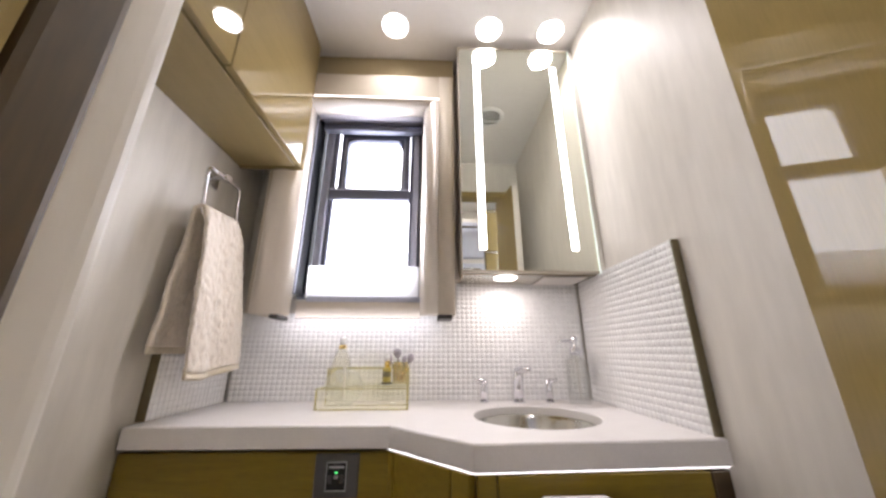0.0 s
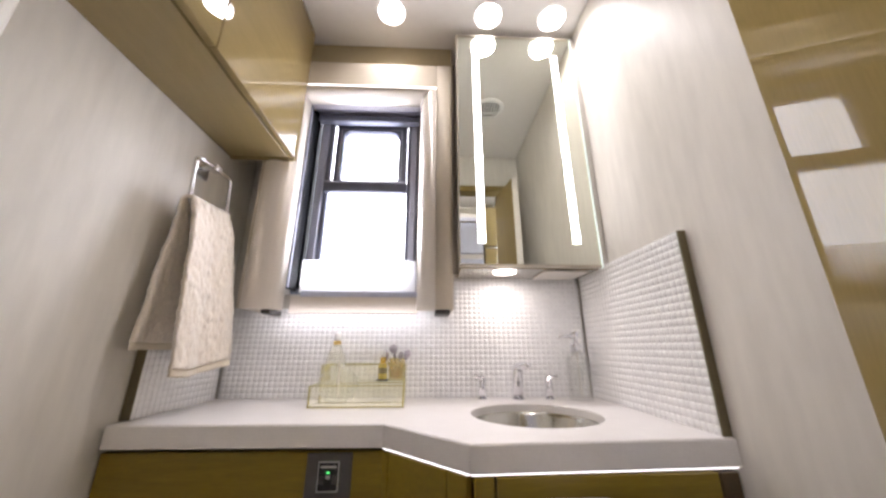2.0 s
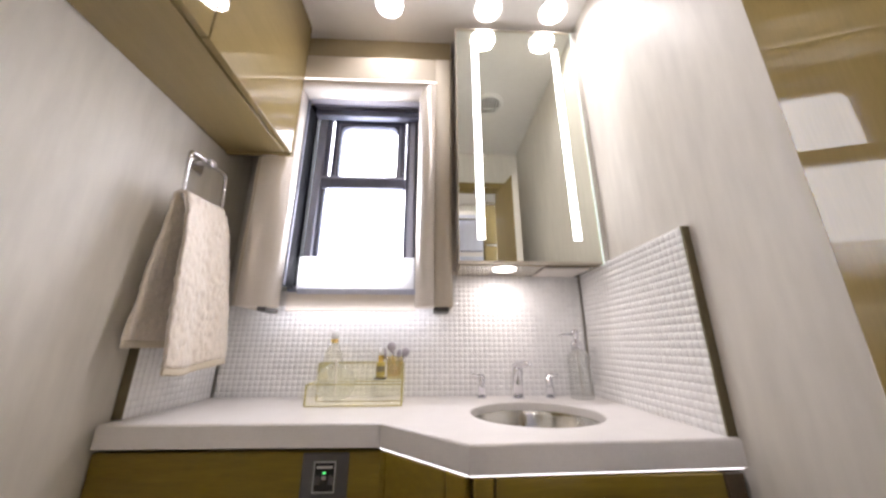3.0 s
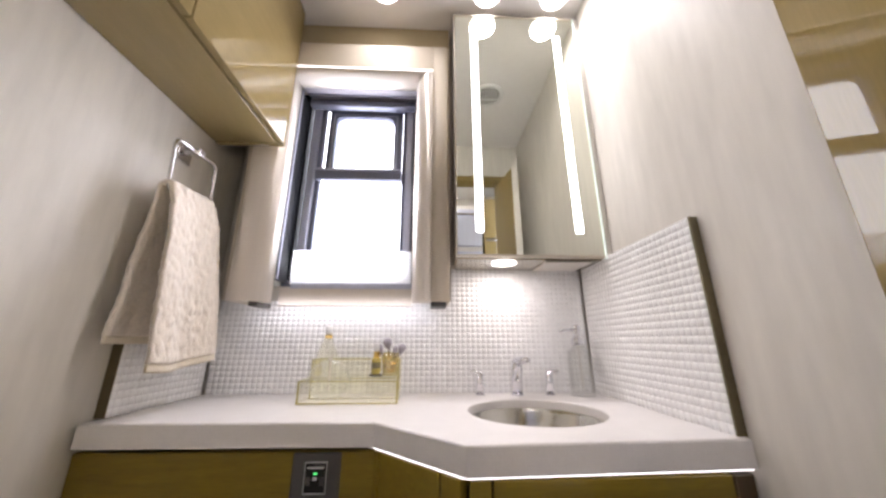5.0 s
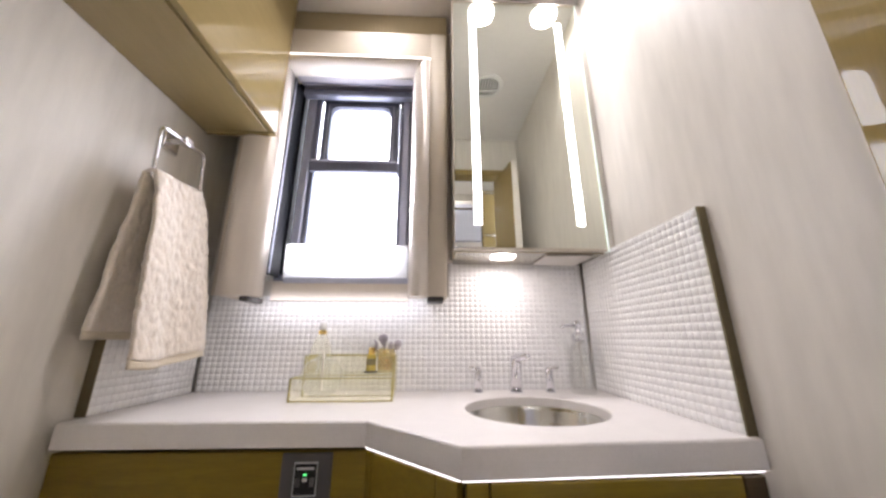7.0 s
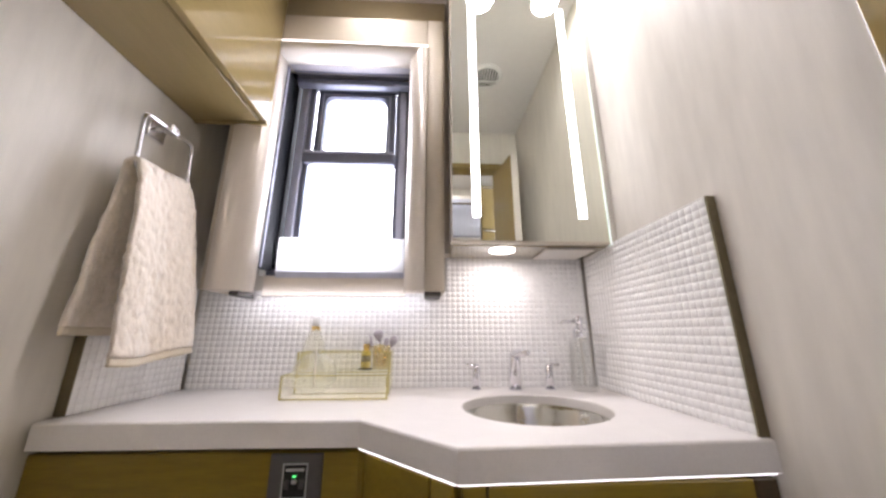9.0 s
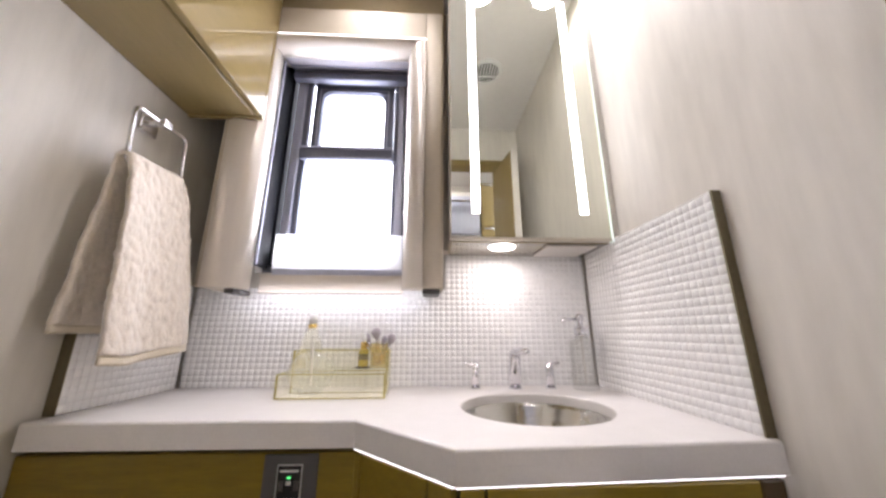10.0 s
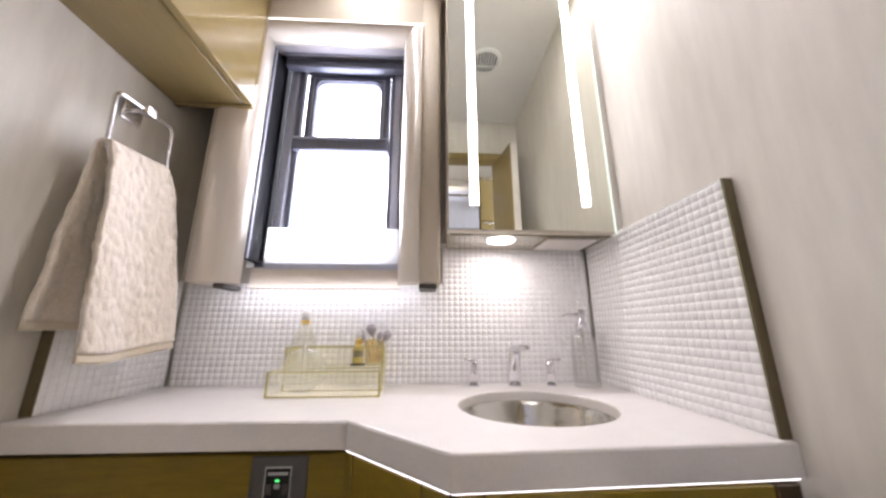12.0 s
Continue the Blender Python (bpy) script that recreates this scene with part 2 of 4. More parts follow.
def merge(bm, own):
    if bm is None:
        return own
    tmp = bpy.data.meshes.new("tmp")
    own.to_mesh(tmp)
    bm.from_mesh(tmp)
    bpy.data.meshes.remove(tmp)
    own.free()
    return bm


def prism(poly, axis, a, b, bevel=0.0, seg=2, bm=None):
    """A polygon of pairs in the plane across the axis, drawn out from a to b along it."""
    own = bmesh.new()

    def put(p, q, h):
        return {"x": (h, p, q), "y": (p, h, q), "z": (p, q, h)}[axis]
    lo = [own.verts.new(put(p, q, a)) for p, q in poly]
    hi = [own.verts.new(put(p, q, b)) for p, q in poly]
    own.faces.new(lo)
    own.faces.new(hi)
    for i in range(len(poly)):
        j = (i + 1) % len(poly)
        own.faces.new((lo[i], lo[j], hi[j], hi[i]))
    if bevel:
        bmesh.ops.bevel(own, geom=list(own.edges), offset=bevel, segments=seg, profile=0.5, affect="EDGES")
    return merge(bm, own)


def lathe(profile, x, y, seg=24, bm=None, sy=1.0, cap=True):
    """Rings of (radius, height) round an upright axis."""
    own = bmesh.new()
    rings = []
    for r, z in profile:
        rings.append([own.verts.new((x + r * math.cos(2 * math.pi * i / seg), y + sy * r * math.sin(2 * math.pi * i / seg), z)) for i in range(seg)])
    for a, b in zip(rings, rings[1:]):
        for i in range(seg):
            j = (i + 1) % seg
            own.faces.new((a[i], a[j], b[j], b[i]))
    if cap and profile[0][0] > 1e-4:
        own.faces.new(rings[0])
    if cap and profile[-1][0] > 1e-4:
        own.faces.new(rings[-1])
    bmesh.ops.remove_doubles(own, verts=own.verts, dist=1e-6)
    return merge(bm, own)


def tube(points, radius, seg=10, closed=False, bm=None):
    own = bmesh.new()
    pts = [Vector(p) for p in points]
    n = len(pts)
    rings = []
    side = None
    for i, p in enumerate(pts):
        a = pts[i - 1] if (i or closed) else p
        b = pts[(i + 1) % n] if (i < n - 1 or closed) else p
        d = (b - a).normalized()
        if side is None:
            side = d.orthogonal().normalized()
        side = (side - d * side.dot(d)).normalized()
        up = d.cross(side)
        r = radius[i] if isinstance(radius, (list, tuple)) else radius
        rings.append([own.verts.new(p + r * (math.cos(2 * math.pi * k / seg) * side + math.sin(2 * math.pi * k / seg) * up)) for k in range(seg)])
    for i in range(n if closed else n - 1):
        a, b = rings[i], rings[(i + 1) % n]
        for k in range(seg):
            j = (k + 1) % seg
            own.faces.new((a[k], a[j], b[j], b[k]))
    if not closed:
        own.faces.new(rings[0])
        own.faces.new(rings[-1])
    return merge(bm, own)


def round_path(corners, radius, steps=6):
    """A closed path through corners, each rounded."""
    out = []
    n = len(corners)
    for i in range(n):
        p, a, b = Vector(corners[i]), Vector(corners[i - 1]), Vector(corners[(i + 1) % n])
        u, v = (a - p).normalized(), (b - p).normalized()
        s, e = p + u * radius, p + v * radius
        for k in range(steps + 1):
            t = k / steps
            out.append((1 - t) ** 2 * s + 2 * t * (1 - t) * p + t * t * e)
    return out


# ---- the room's shell ----
XR = 1.157
DOOR_Y = -0.983
HALL = -1.72

structure("floor", box(-0.9, 2.0, HALL - 0.1, 0.12, -0.06, 0.0), DOORSTUFF, "pale stone-look floor of the bathroom", "floor")
bm = bmesh.new()
box(-0.9, 2.0, HALL - 0.1, 0.12, CEIL, CEIL + 0.06, bm=bm)
structure("ceiling", bm, CEILING, "smooth off-white padded ceiling with recessed lights", "ceiling")
structure("wall_left", box(-0.05, 0.0, DOOR_Y - 0.1, 0.12, 0.0, CEIL), WALL, "beige textured wallcovering on the bathroom wall", "wall")
structure("wall_right", box(XR, XR + 0.05, DOOR_Y - 0.1, 0.12, 0.0, CEIL), WALL, "pale beige textured wallcovering with vertical streaks", "wall")
# back wall with the window opening
WX0, WX1, WZ0, WZ1 = 0.165, 0.592, 1.180, 1.960
bm = bmesh.new()
box(0.0, WX0, 0.012, 0.075, 0.0, CEIL, bm=bm)
box(WX1, XR, 0.012, 0.075, 0.0, CEIL, bm=bm)
box(WX0, WX1, 0.012, 0.075, 0.0, WZ0, bm=bm)
box(WX0, WX1, 0.012, 0.075, WZ1, CEIL, bm=bm)
structure("wall_back", bm, WALL, "beige wall behind the vanity with a window opening", "wall")
# wall with the doorway
JX = 0.538
bm = bmesh.new()
box(0.0, JX, DOOR_Y - 0.075, DOOR_Y, 0.0, CEIL, bevel=0.013, seg=6, bm=bm)
box(1.10, XR, DOOR_Y - 0.075, DOOR_Y, 0.0, CEIL, bm=bm)
box(JX, 1.10, DOOR_Y - 0.075, DOOR_Y, 1.93, CEIL, bm=bm)
structure("wall_doorway", bm, WALL, "beige wall with the bathroom doorway", "wall")
bm = bmesh.new()
box(JX - 0.010, JX + 0.003, DOOR_Y - 0.041, DOOR_Y - 0.023, 0.0, 1.93, bevel=0.003, bm=bm)
structure("door_trim", bm, WALNUT, "dark walnut doorway trim", "trim")
structure("door_stop", box(JX - 0.010, JX + 0.005, DOOR_Y - 0.082, DOOR_Y - 0.0415, 0.0, 1.93, 0.004), WOOD_Z, "glossy gold wooden door stop", "trim")
bm = bmesh.new()
box(JX + 0.016, 1.084, DOOR_Y - 0.078, DOOR_Y + 0.006, 1.895, 1.928, bevel=0.004, bm=bm)
box(1.086, 1.10, DOOR_Y - 0.078, DOOR_Y + 0.006, 0.0, 1.928, bevel=0.004, bm=bm)
structure("door_casing", bm, WOOD_Z, "glossy gold wooden doorway casing", "trim")
# hall behind the doorway
bm = bmesh.new()
box(-0.9, 2.0, HALL - 0.1, HALL, 0.0, CEIL, bm=bm)
structure("wall_hall", bm, WALL, "beige hall wall beyond the doorway", "wall")
structure("wall_hall_west", box(-0.95, -0.9, HALL - 0.1, 0.12, 0.0, CEIL), WALL, "beige end wall of the hall", "wall")
structure("wall_hall_east", box(2.0, 2.05, HALL - 0.1, 0.12, 0.0, CEIL), WALL, "beige end wall of the hall", "wall")
# soffit over the window
structure("soffit", box(0.060, 0.712, -0.088, 0.010, 2.0, CEIL - 0.001), SOFFIT, "matte gold soffit panel above the window", "trim")

# ---- open door leaf ----
door = thing("door", (1.05, -0.85, 0.012), "glossy gold lacquered wooden door standing open", "door")
LEAF_A, LEAF_ALONG = Vector((1.050, -0.738, 0)), Vector((-0.1650, -0.9863, 0))
LEAF_OUT = Vector((0.9863, -0.1650, 0))


def leaf_slab(s0, s1, z0, z1, bevel, out0=0.0, out1=0.036):
    """A length of the leaf between two distances from its free edge."""
    poly = [tuple((LEAF_A + LEAF_ALONG * u + LEAF_OUT * w)[:2]) for u, w in ((s0, out0), (s1, out0), (s1, out1), (s0, out1))]
    return prism(poly, "z", z0, z1, bevel=bevel)


leaf = part("leaf", leaf_slab(0.002, 0.238, 0.012, 1.845, 0.002), WOOD_Z, door)
# pale end face: the window light on the leaf's edge, put into its colour
part("edge_band", leaf_slab(0.0, 0.0016, 0.012, 1.845, 0.0, 0.002, 0.034), PALE, door, "pale window-lit edge")

# ---- fridge and cabinet of the hall, seen in the mirror ----
fr = thing("refrigerator", (0.80, HALL + 0.12, 0.0), "stainless steel refrigerator with bright horizontal trims in the hall", "refrigerator")
part("body", box(0.56, 1.03, HALL + 0.002, HALL + 0.20, 0.0, 1.98, 0.006), PALE, fr)
for z0, z1 in ((0.06, 1.62), (1.66, 1.94)):
    d = part("door", box(0.565, 1.025, HALL + 0.204, HALL + 0.235, z0, z1, 0.008), ALU_LIGHT, fr)
    part("handle", tube([(0.60, HALL + 0.26, z1 - 0.05), (0.99, HALL + 0.26, z1 - 0.05)], 0.009), CHROME, d)
hc = thing("hall_cabinet", (1.30, HALL + 0.12, 0.0), "glossy gold wooden drawer cabinet in the hall", "cabinet")
part("body", box(1.036, 1.60, HALL + 0.002, HALL + 0.20, 0.0, 2.06, 0.004), WOOD_UP, hc)
for i in range(6):
    z0 = 0.10 + i * 0.325
    d = part("drawer", box(1.04, 1.596, HALL + 0.204, HALL + 0.222, z0, z0 + 0.317, 0.003), WOOD_UP, hc)
    part("edge_pull", box(1.05, 1.58, HALL + 0.223, HALL + 0.234, z0 + 0.300, z0 + 0.309, 0.002), CHROME, d)

# ---- upper cabinet ----
CX, CZ = 0.206, 1.592
uc = thing("upper_cabinet", (0.1, -0.55, CZ), "glossy gold lacquered upper cabinet fixed to the wall", "cabinet")
part("body", box(0.001, CX - 0.0235, DOOR_Y + 0.004, -0.142, CZ, CEIL - 0.001, 0.001, 1), WOOD_UP, uc)
part("end_panel", box(0.001, CX - 0.002, -0.140, -0.126, CZ - 0.004, CEIL - 0.001, 0.002, 1), WOOD_UP, uc)
ys = [-0.142, -0.535, DOOR_Y + 0.006]
for y1, y0 in zip(ys, ys[1:]):
    d = part("cabinet_door", box(CX - 0.017, CX, y0 + 0.0015, y1 - 0.0015, CZ - 0.001, CEIL - 0.004, 0.0012, 1), WOOD_UP, uc)

# ---- window surround with bullnose edges ----
FY = -0.125
ws = thing("window_surround", (0.40, -0.06, 1.12), "beige padded window surround with rounded satin edges", "window surround")


BULGE, ROLL, ROLL_LEFT, ROLL_TOP, DEEP = 0.009, 0.056, 0.096, 0.034, 0.052


def post(u0, u1, toward, w):
    """Section of a post: pairs (u, y); u0 is the rounded outer side, and a half-round moulding stands at the inner side u1."""
    pts = [(u0, 0.004), (u0, FY + 0.010)]
    pts += [(u0 + toward * 0.010 * (1 - math.cos(math.pi / 2 * k / 6)), FY + 0.010 * (1 - math.sin(math.pi / 2 * k / 6))) for k in range(1, 7)]
    return pts + [(u1 - toward * w, FY), (u1 - toward * w, -0.073), (u0 + toward * 0.03, -0.073), (u0 + toward * 0.03, 0.004)]


def moulding(u1, toward, w, back=-0.0715):
    """Section of the moulding: swells a little from the post's face, then rolls back deep into the opening."""
    u0 = u1 - toward * (w - 0.0005)
    swell = 0.28 * w
    pts = [(u0, back), (u0, FY + 0.001)]
    for k in range(1, 7):
        t = math.pi / 2 * k / 6
        pts.append((u0 + toward * swell * (1 - math.cos(t)), FY - BULGE * math.sin(t)))
    for k in range(1, 17):
        t = math.pi / 2 * k / 16
        pts.append((u0 + toward * (swell + (w - 0.0005 - swell) * math.sin(t)), FY - BULGE + DEEP * (1 - math.cos(t))))
    return pts + [(u1, back)]


def mitred(section, axis, a, b, cut_a=0.0, cut_b=0.0):
    """A moulding drawn out along an axis, its ends cut at 45 degrees about the inner edge where asked (cut = the sign of the lean)."""
    bm = prism(section, axis, a, b)
    inner = section[-1][0] if axis == "z" else section[-1][1]
    n = len(section)
    for k, v in enumerate(bm.verts):
        across = abs((v.co.x if axis == "z" else v.co.z) - inner)
        cut = cut_a if k < n else cut_b
        if axis == "z":
            v.co.z += cut * across
        else:
            v.co.x += cut * across
    return bm


IN_L, IN_R, IN_T = 0.203, 0.600, 1.861
part("left_post", prism(post(0.094, IN_L, 1, ROLL_LEFT), "z", 1.122, 2.002), VINYL, ws, smooth=True)
part("right_post", prism(post(0.708, IN_R, -1, ROLL), "z", 1.122, 2.002), VINYL, ws, smooth=True)
part("left_moulding", mitred(moulding(IN_L, 1, ROLL_LEFT), "z", 1.120, IN_T, 0, ROLL_TOP / ROLL_LEFT), MOULD, ws, "rounded champagne moulding", smooth=True)
part("right_moulding", mitred(moulding(IN_R, -1, ROLL), "z", 1.120, IN_T, 0, ROLL_TOP / ROLL), MOULD, ws, "rounded champagne moulding", smooth=True)
part("top_moulding", mitred([(y, z) for z, y in moulding(IN_T, -1, ROLL_TOP)], "x", IN_L, IN_R, -ROLL_LEFT / ROLL_TOP, ROLL / ROLL_TOP), MOULD_TOP, ws, "rounded champagne moulding", smooth=True)
part("accent_light", box(IN_L - 0.040, IN_R + ROLL, FY - 0.0040, FY - 0.0005, IN_T + ROLL_TOP + 0.0002, IN_T + ROLL_TOP + 0.0027), LED_LINE, ws, "thin glowing accent line")
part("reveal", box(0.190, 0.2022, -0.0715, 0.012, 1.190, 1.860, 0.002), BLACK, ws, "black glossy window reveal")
part("reveal", box(0.6008, 0.608, -0.0715, 0.012, 1.190, 1.846, 0.002), BOARD, ws)
part("header", box(IN_L - ROLL_LEFT + 0.0005, IN_R + ROLL - 0.0005, FY, 0.004, IN_T + ROLL_TOP + 0.0005, 2.002, 0.003), VINYL, ws)
for x0, x1 in ((0.155, 0.180), (0.655, 0.70)):
    part("bracket", box(x0, x1, -0.10, -0.02, 1.108, 1.1215, 0.003), SLATE, ws)
for ob in ws.children:
    if "moulding" in ob.name or "post" in ob.name:
        for f in ob.data.polygons:
            f.use_smooth = len(f.vertices) == 4
part("strip_light", box(0.214, 0.598, -0.020, -0.015, 1.1215, 1.1250), LED_SOFT, ws, "glowing strip light under the surround")
ledge = thing("window_sill", (0.40, -0.02, 1.125), "beige board sill under the window", "window sill")
part("board", box(0.204, 0.599, -0.026, 0.010, 1.126, 1.166, 0.003), BOARD, ledge)
part("front_lip", box(0.204, 0.599, -0.0325, -0.0265, 1.1155, 1.167, 0.002), BOARD, ledge)
part("metal_strip", box(0.230, 0.599, -0.024, 0.010, 1.168, 1.186, 0.002), ALU_LIGHT, ledge)

# ---- window ----
win = thing("window_1", (0.38, 0.05, 1.19), "slate grey metal framed window with rounded upper pane", "window", kind="structure")


def ring(x0, x1, z0, z1, w, r, y0, y1, seg=6):
    """A frame with rounded inner corners."""
    own = bmesh.new()

    def loop(a0, a1, b0, b1, rad, y):
        vs = []
        for cx, cz, s in ((a1 - rad, b1 - rad, 0), (a0 + rad, b1 - rad, 1), (a0 + rad, b0 + rad, 2), (a1 - rad, b0 + rad, 3)):
            for k in range(seg + 1):
                t = math.pi / 2 * (s + k / seg)
                vs.append(own.verts.new((cx + rad * math.cos(t), y, cz + rad * math.sin(t))))
        return vs
    of, inn = loop(x0, x1, z0, z1, 0.002, y0), loop(x0 + w, x1 - w, z0 + w, z1 - w, r, y0)
    ob_, ib = loop(x0, x1, z0, z1, 0.002, y1), loop(x0 + w, x1 - w, z0 + w, z1 - w, r, y1)
    n = len(of)
    for i in range(n):
        j = (i + 1) % n
        for a_, b_ in ((of, inn), (inn, ib), (ib, ob_), (ob_, of)):
            own.faces.new((a_[i], a_[j], b_[j], b_[i]))
    return own


part("outer_frame", ring(0.166, 0.591, 1.187, 1.958, 0.036, 0.006, 0.052, 0.074), ALU, win)
part("side_track", box(0.214, 0.240, 0.026, 0.060, 1.301, 1.930, 0.004), ALU_LIGHT, win, "pale metal guide rail")
part("side_track", box(0.560, 0.582, 0.026, 0.060, 1.301, 1.930, 0.004), ALU_LIGHT, win, "pale metal guide rail")
part("inner_track", box(0.2405, 0.258, 0.036, 0.060, 1.303, 1.930, 0.003), ALU, win)
part("inner_track", box(0.5465, 0.5595, 0.036, 0.060, 1.303, 1.930, 0.003), ALU, win)
part("seal", box(0.168, 0.2075, 0.0135, 0.050, 1.205, 1.94, 0.003), BLACK, win, "black rubber seal")
part("edge_bead", box(0.2024, 0.2055, -0.064, -0.056, 1.19, 1.860, 0.001), ALU_LIGHT, win, "bright metal bead")
sash = part("upper_sash", ring(0.266, 0.543, 1.566, 1.862, 0.032, 0.032, 0.046, 0.070), ALU, win)
part("gasket", ring(0.284, 0.525, 1.580, 1.844, 0.010, 0.028, 0.041, 0.0455), ALU_LIGHT, sash)
part("gasket", ring(0.290, 0.519, 1.586, 1.838, 0.007, 0.028, 0.037, 0.0405), ALU, sash)
part("top_panel", box(0.259, 0.546, 0.044, 0.060, 1.864, 1.925, 0.003), ALU, win)
part("latch", box(0.330, 0.450, 0.034, 0.0435, 1.868, 1.884, 0.003), ALU_LIGHT, win)
part("meeting_bar", box(0.246, 0.548, 0.014, 0.0355, 1.557, 1.600, 0.006), ALU, win, "slate metal crossbar")
part("bar_ledge", box(0.250, 0.544, 0.006, 0.0135, 1.590, 1.598, 0.002), ALU_LIGHT, win)
pane = part("pane", box(0.296, 0.513, 0.056, 0.060, 1.630, 1.830), PANE, win)
pane.visible_shadow = False
pane = part("pane", box(0.203, 0.556, 0.0605, 0.064, 1.224, 1.598), PANE, win)
pane.visible_shadow = False
blind = thing("roller_blind", (0.40, -0.02, 1.80), "lilac grey rolled window blind under the header", "blind")
# every second strip is dark slate: the shaded gap between two folds
for i in range(5):
    y0, z0 = -0.068 + 0.012 * i, 1.872 + 0.004 * i
    part("blind_fold", box(0.2035, 0.5995, y0, y0 + 0.03, z0 - 0.005, z0 + 0.005, 0.003), SHADE if i % 2 == 0 else ALU, blind)
part("bottom_rail", box(0.2085, 0.594, -0.012, 0.018, 1.842, 1.868, 0.005), ALU, blind)
day = thing("day_shade", (0.40, 0.03, 1.19), "white translucent day shade glowing with daylight", "shade")
part("cloth", box(0.209, 0.590, 0.018, 0.020, 1.1875, 1.300), DAYSHADE, day)

# ---- mirrored wall cabinet ----
MX0, MX1, MY, MZ0, MZ1 = 0.722, 1.139, -0.172, 1.236, 2.096
mc = thing("mirror_cabinet", (0.93, -0.08, MZ0), "tall mirrored wall cabinet with two lit vertical strips", "cabinet")
part("body", box(MX0 + 0.006, MX1 - 0.002, MY + 0.020, 0.006, MZ0 + 0.001, MZ1 - 0.002, 0.002, 1), VINYL, mc)
md = part("mirror_door", box(MX0 + 0.002, MX1 - 0.002, MY + 0.002, MY + 0.018, MZ0 + 0.002, MZ1 - 0.002, 0.001, 1), MIRROR, mc)
for x0, x1 in ((0.7800, 0.7995), (1.0620, 1.0815)):
    part("light_strip", box(x0, x1, MY - 0.0005, MY + 0.0015, 1.307, 2.014), LED, md, "glowing white light strip")
part("side_frame", box(MX0, MX0 + 0.004, MY - 0.001, MY + 0.019, MZ0, MZ1), FRAME, md)
part("glass_edge", box(MX1 - 0.002, MX1, MY - 0.001, MY + 0.019, MZ0, MZ1), GLASS_EDGE, md, "lit glass edge")
part("top_frame", box(MX0 + 0.004, MX1 - 0.004, MY - 0.001, MY + 0.019, MZ1 - 0.005, MZ1), FRAME, md)
part("bottom_frame", box(MX0 + 0.004, MX1 - 0.004, MY - 0.001, MY + 0.019, MZ0, MZ0 + 0.006), FRAME, md)
part("side_filler", box(MX1 + 0.0005, XR - 0.001, MY + 0.001, 0.006, MZ0 + 0.001, MZ1 - 0.002), WALL, mc)
part("side_filler", box(0.7095, MX0 + 0.005, -0.050, 0.006, MZ0 + 0.001, MZ1 - 0.002), BOARD, mc)
part("underside_panel", box(MX0 + 0.008, MX1 - 0.004, MY + 0.022, 0.004, MZ0 - 0.0025, MZ0 + 0.0005), GLOSSY_BEIGE, mc, "glossy beige underside")
puck = part("puck_light", lathe([(0.035, 1.2332), (0.035, 1.2318), (0.030, 1.2302), (0.0, 1.2298)], 0.866, -0.108), LENS, mc, "glowing round puck light")
part("access_panel", box(0.978, 1.112, -0.138, -0.022, 1.2285, 1.2332, 0.002), PALE, mc, "pale louvre panel")

# ---- countertop with the sink cut-out ----
OUT = [(0.011, 0.0115), (0.011, -0.326), (0.550, -0.333), (0.706, -0.480), (1.1565, -0.464), (1.1565, 0.0115)]
SX, SY, SA, SB = 0.884, -0.245, 0.146, 0.139
top = thing("countertop", (0.6, -0.2, 0.828), "white quartz countertop with an angled front edge", "countertop")


def inset(poly, d):
    out = []
    n = len(poly)
    for i in range(n):
        p, q, r = Vector(poly[i - 1]), Vector(poly[i]), Vector(poly[(i + 1) % n])
        e, f = (q - p).normalized(), (r - q).normalized()
        n1, n2 = Vector((-e.y, e.x)), Vector((-f.y, f.x))
        m = (n1 + n2) / (1 + n1.dot(n2))
        out.append(tuple(q + m * d))
    return out


bm = bmesh.new()
levels = [(0.004, 0.8700), (0.0012, 0.8688), (0.0, 0.8660), (0.0, 0.8500)]
loops = [[bm.verts.new((x, y, z)) for x, y in inset(OUT, d)] for d, z in levels]
hole_levels = [(1.02, 0.8700), (1.004, 0.8688), (1.0, 0.8660), (1.0, 0.8500)]
NH = 64
holes = [[bm.verts.new((SX + SA * k * math.cos(2 * math.pi * i / NH), SY + SB * k * math.sin(2 * math.pi * i / NH), z)) for i in range(NH)] for k, z in hole_levels]
for group in (loops, holes):
    for p, q in zip(group, group[1:]):
        for i in range(len(p)):
            j = (i + 1) % len(p)
            bm.faces.new((p[i], p[j], q[j], q[i]))
for p, h in ((loops[0], holes[0]), (loops[-1], holes[-1])):
    edges = []
    for lp in (p, h):
        for i in range(len(lp)):
            edges.append(bm.edges.get((lp[i], lp[(i + 1) % len(lp)])))
    bmesh.ops.triangle_fill(bm, use_beauty=True, use_dissolve=False, edges=edges)
part("slab", bm, QUARTZ, top)
INNER = inset(OUT, 0.045)
for i in (1, 2, 3):
    part("built_up_edge", prism([OUT[i], OUT[i + 1], INNER[i + 1], INNER[i]], "z", 0.8280, 0.84995), QUARTZ, top)

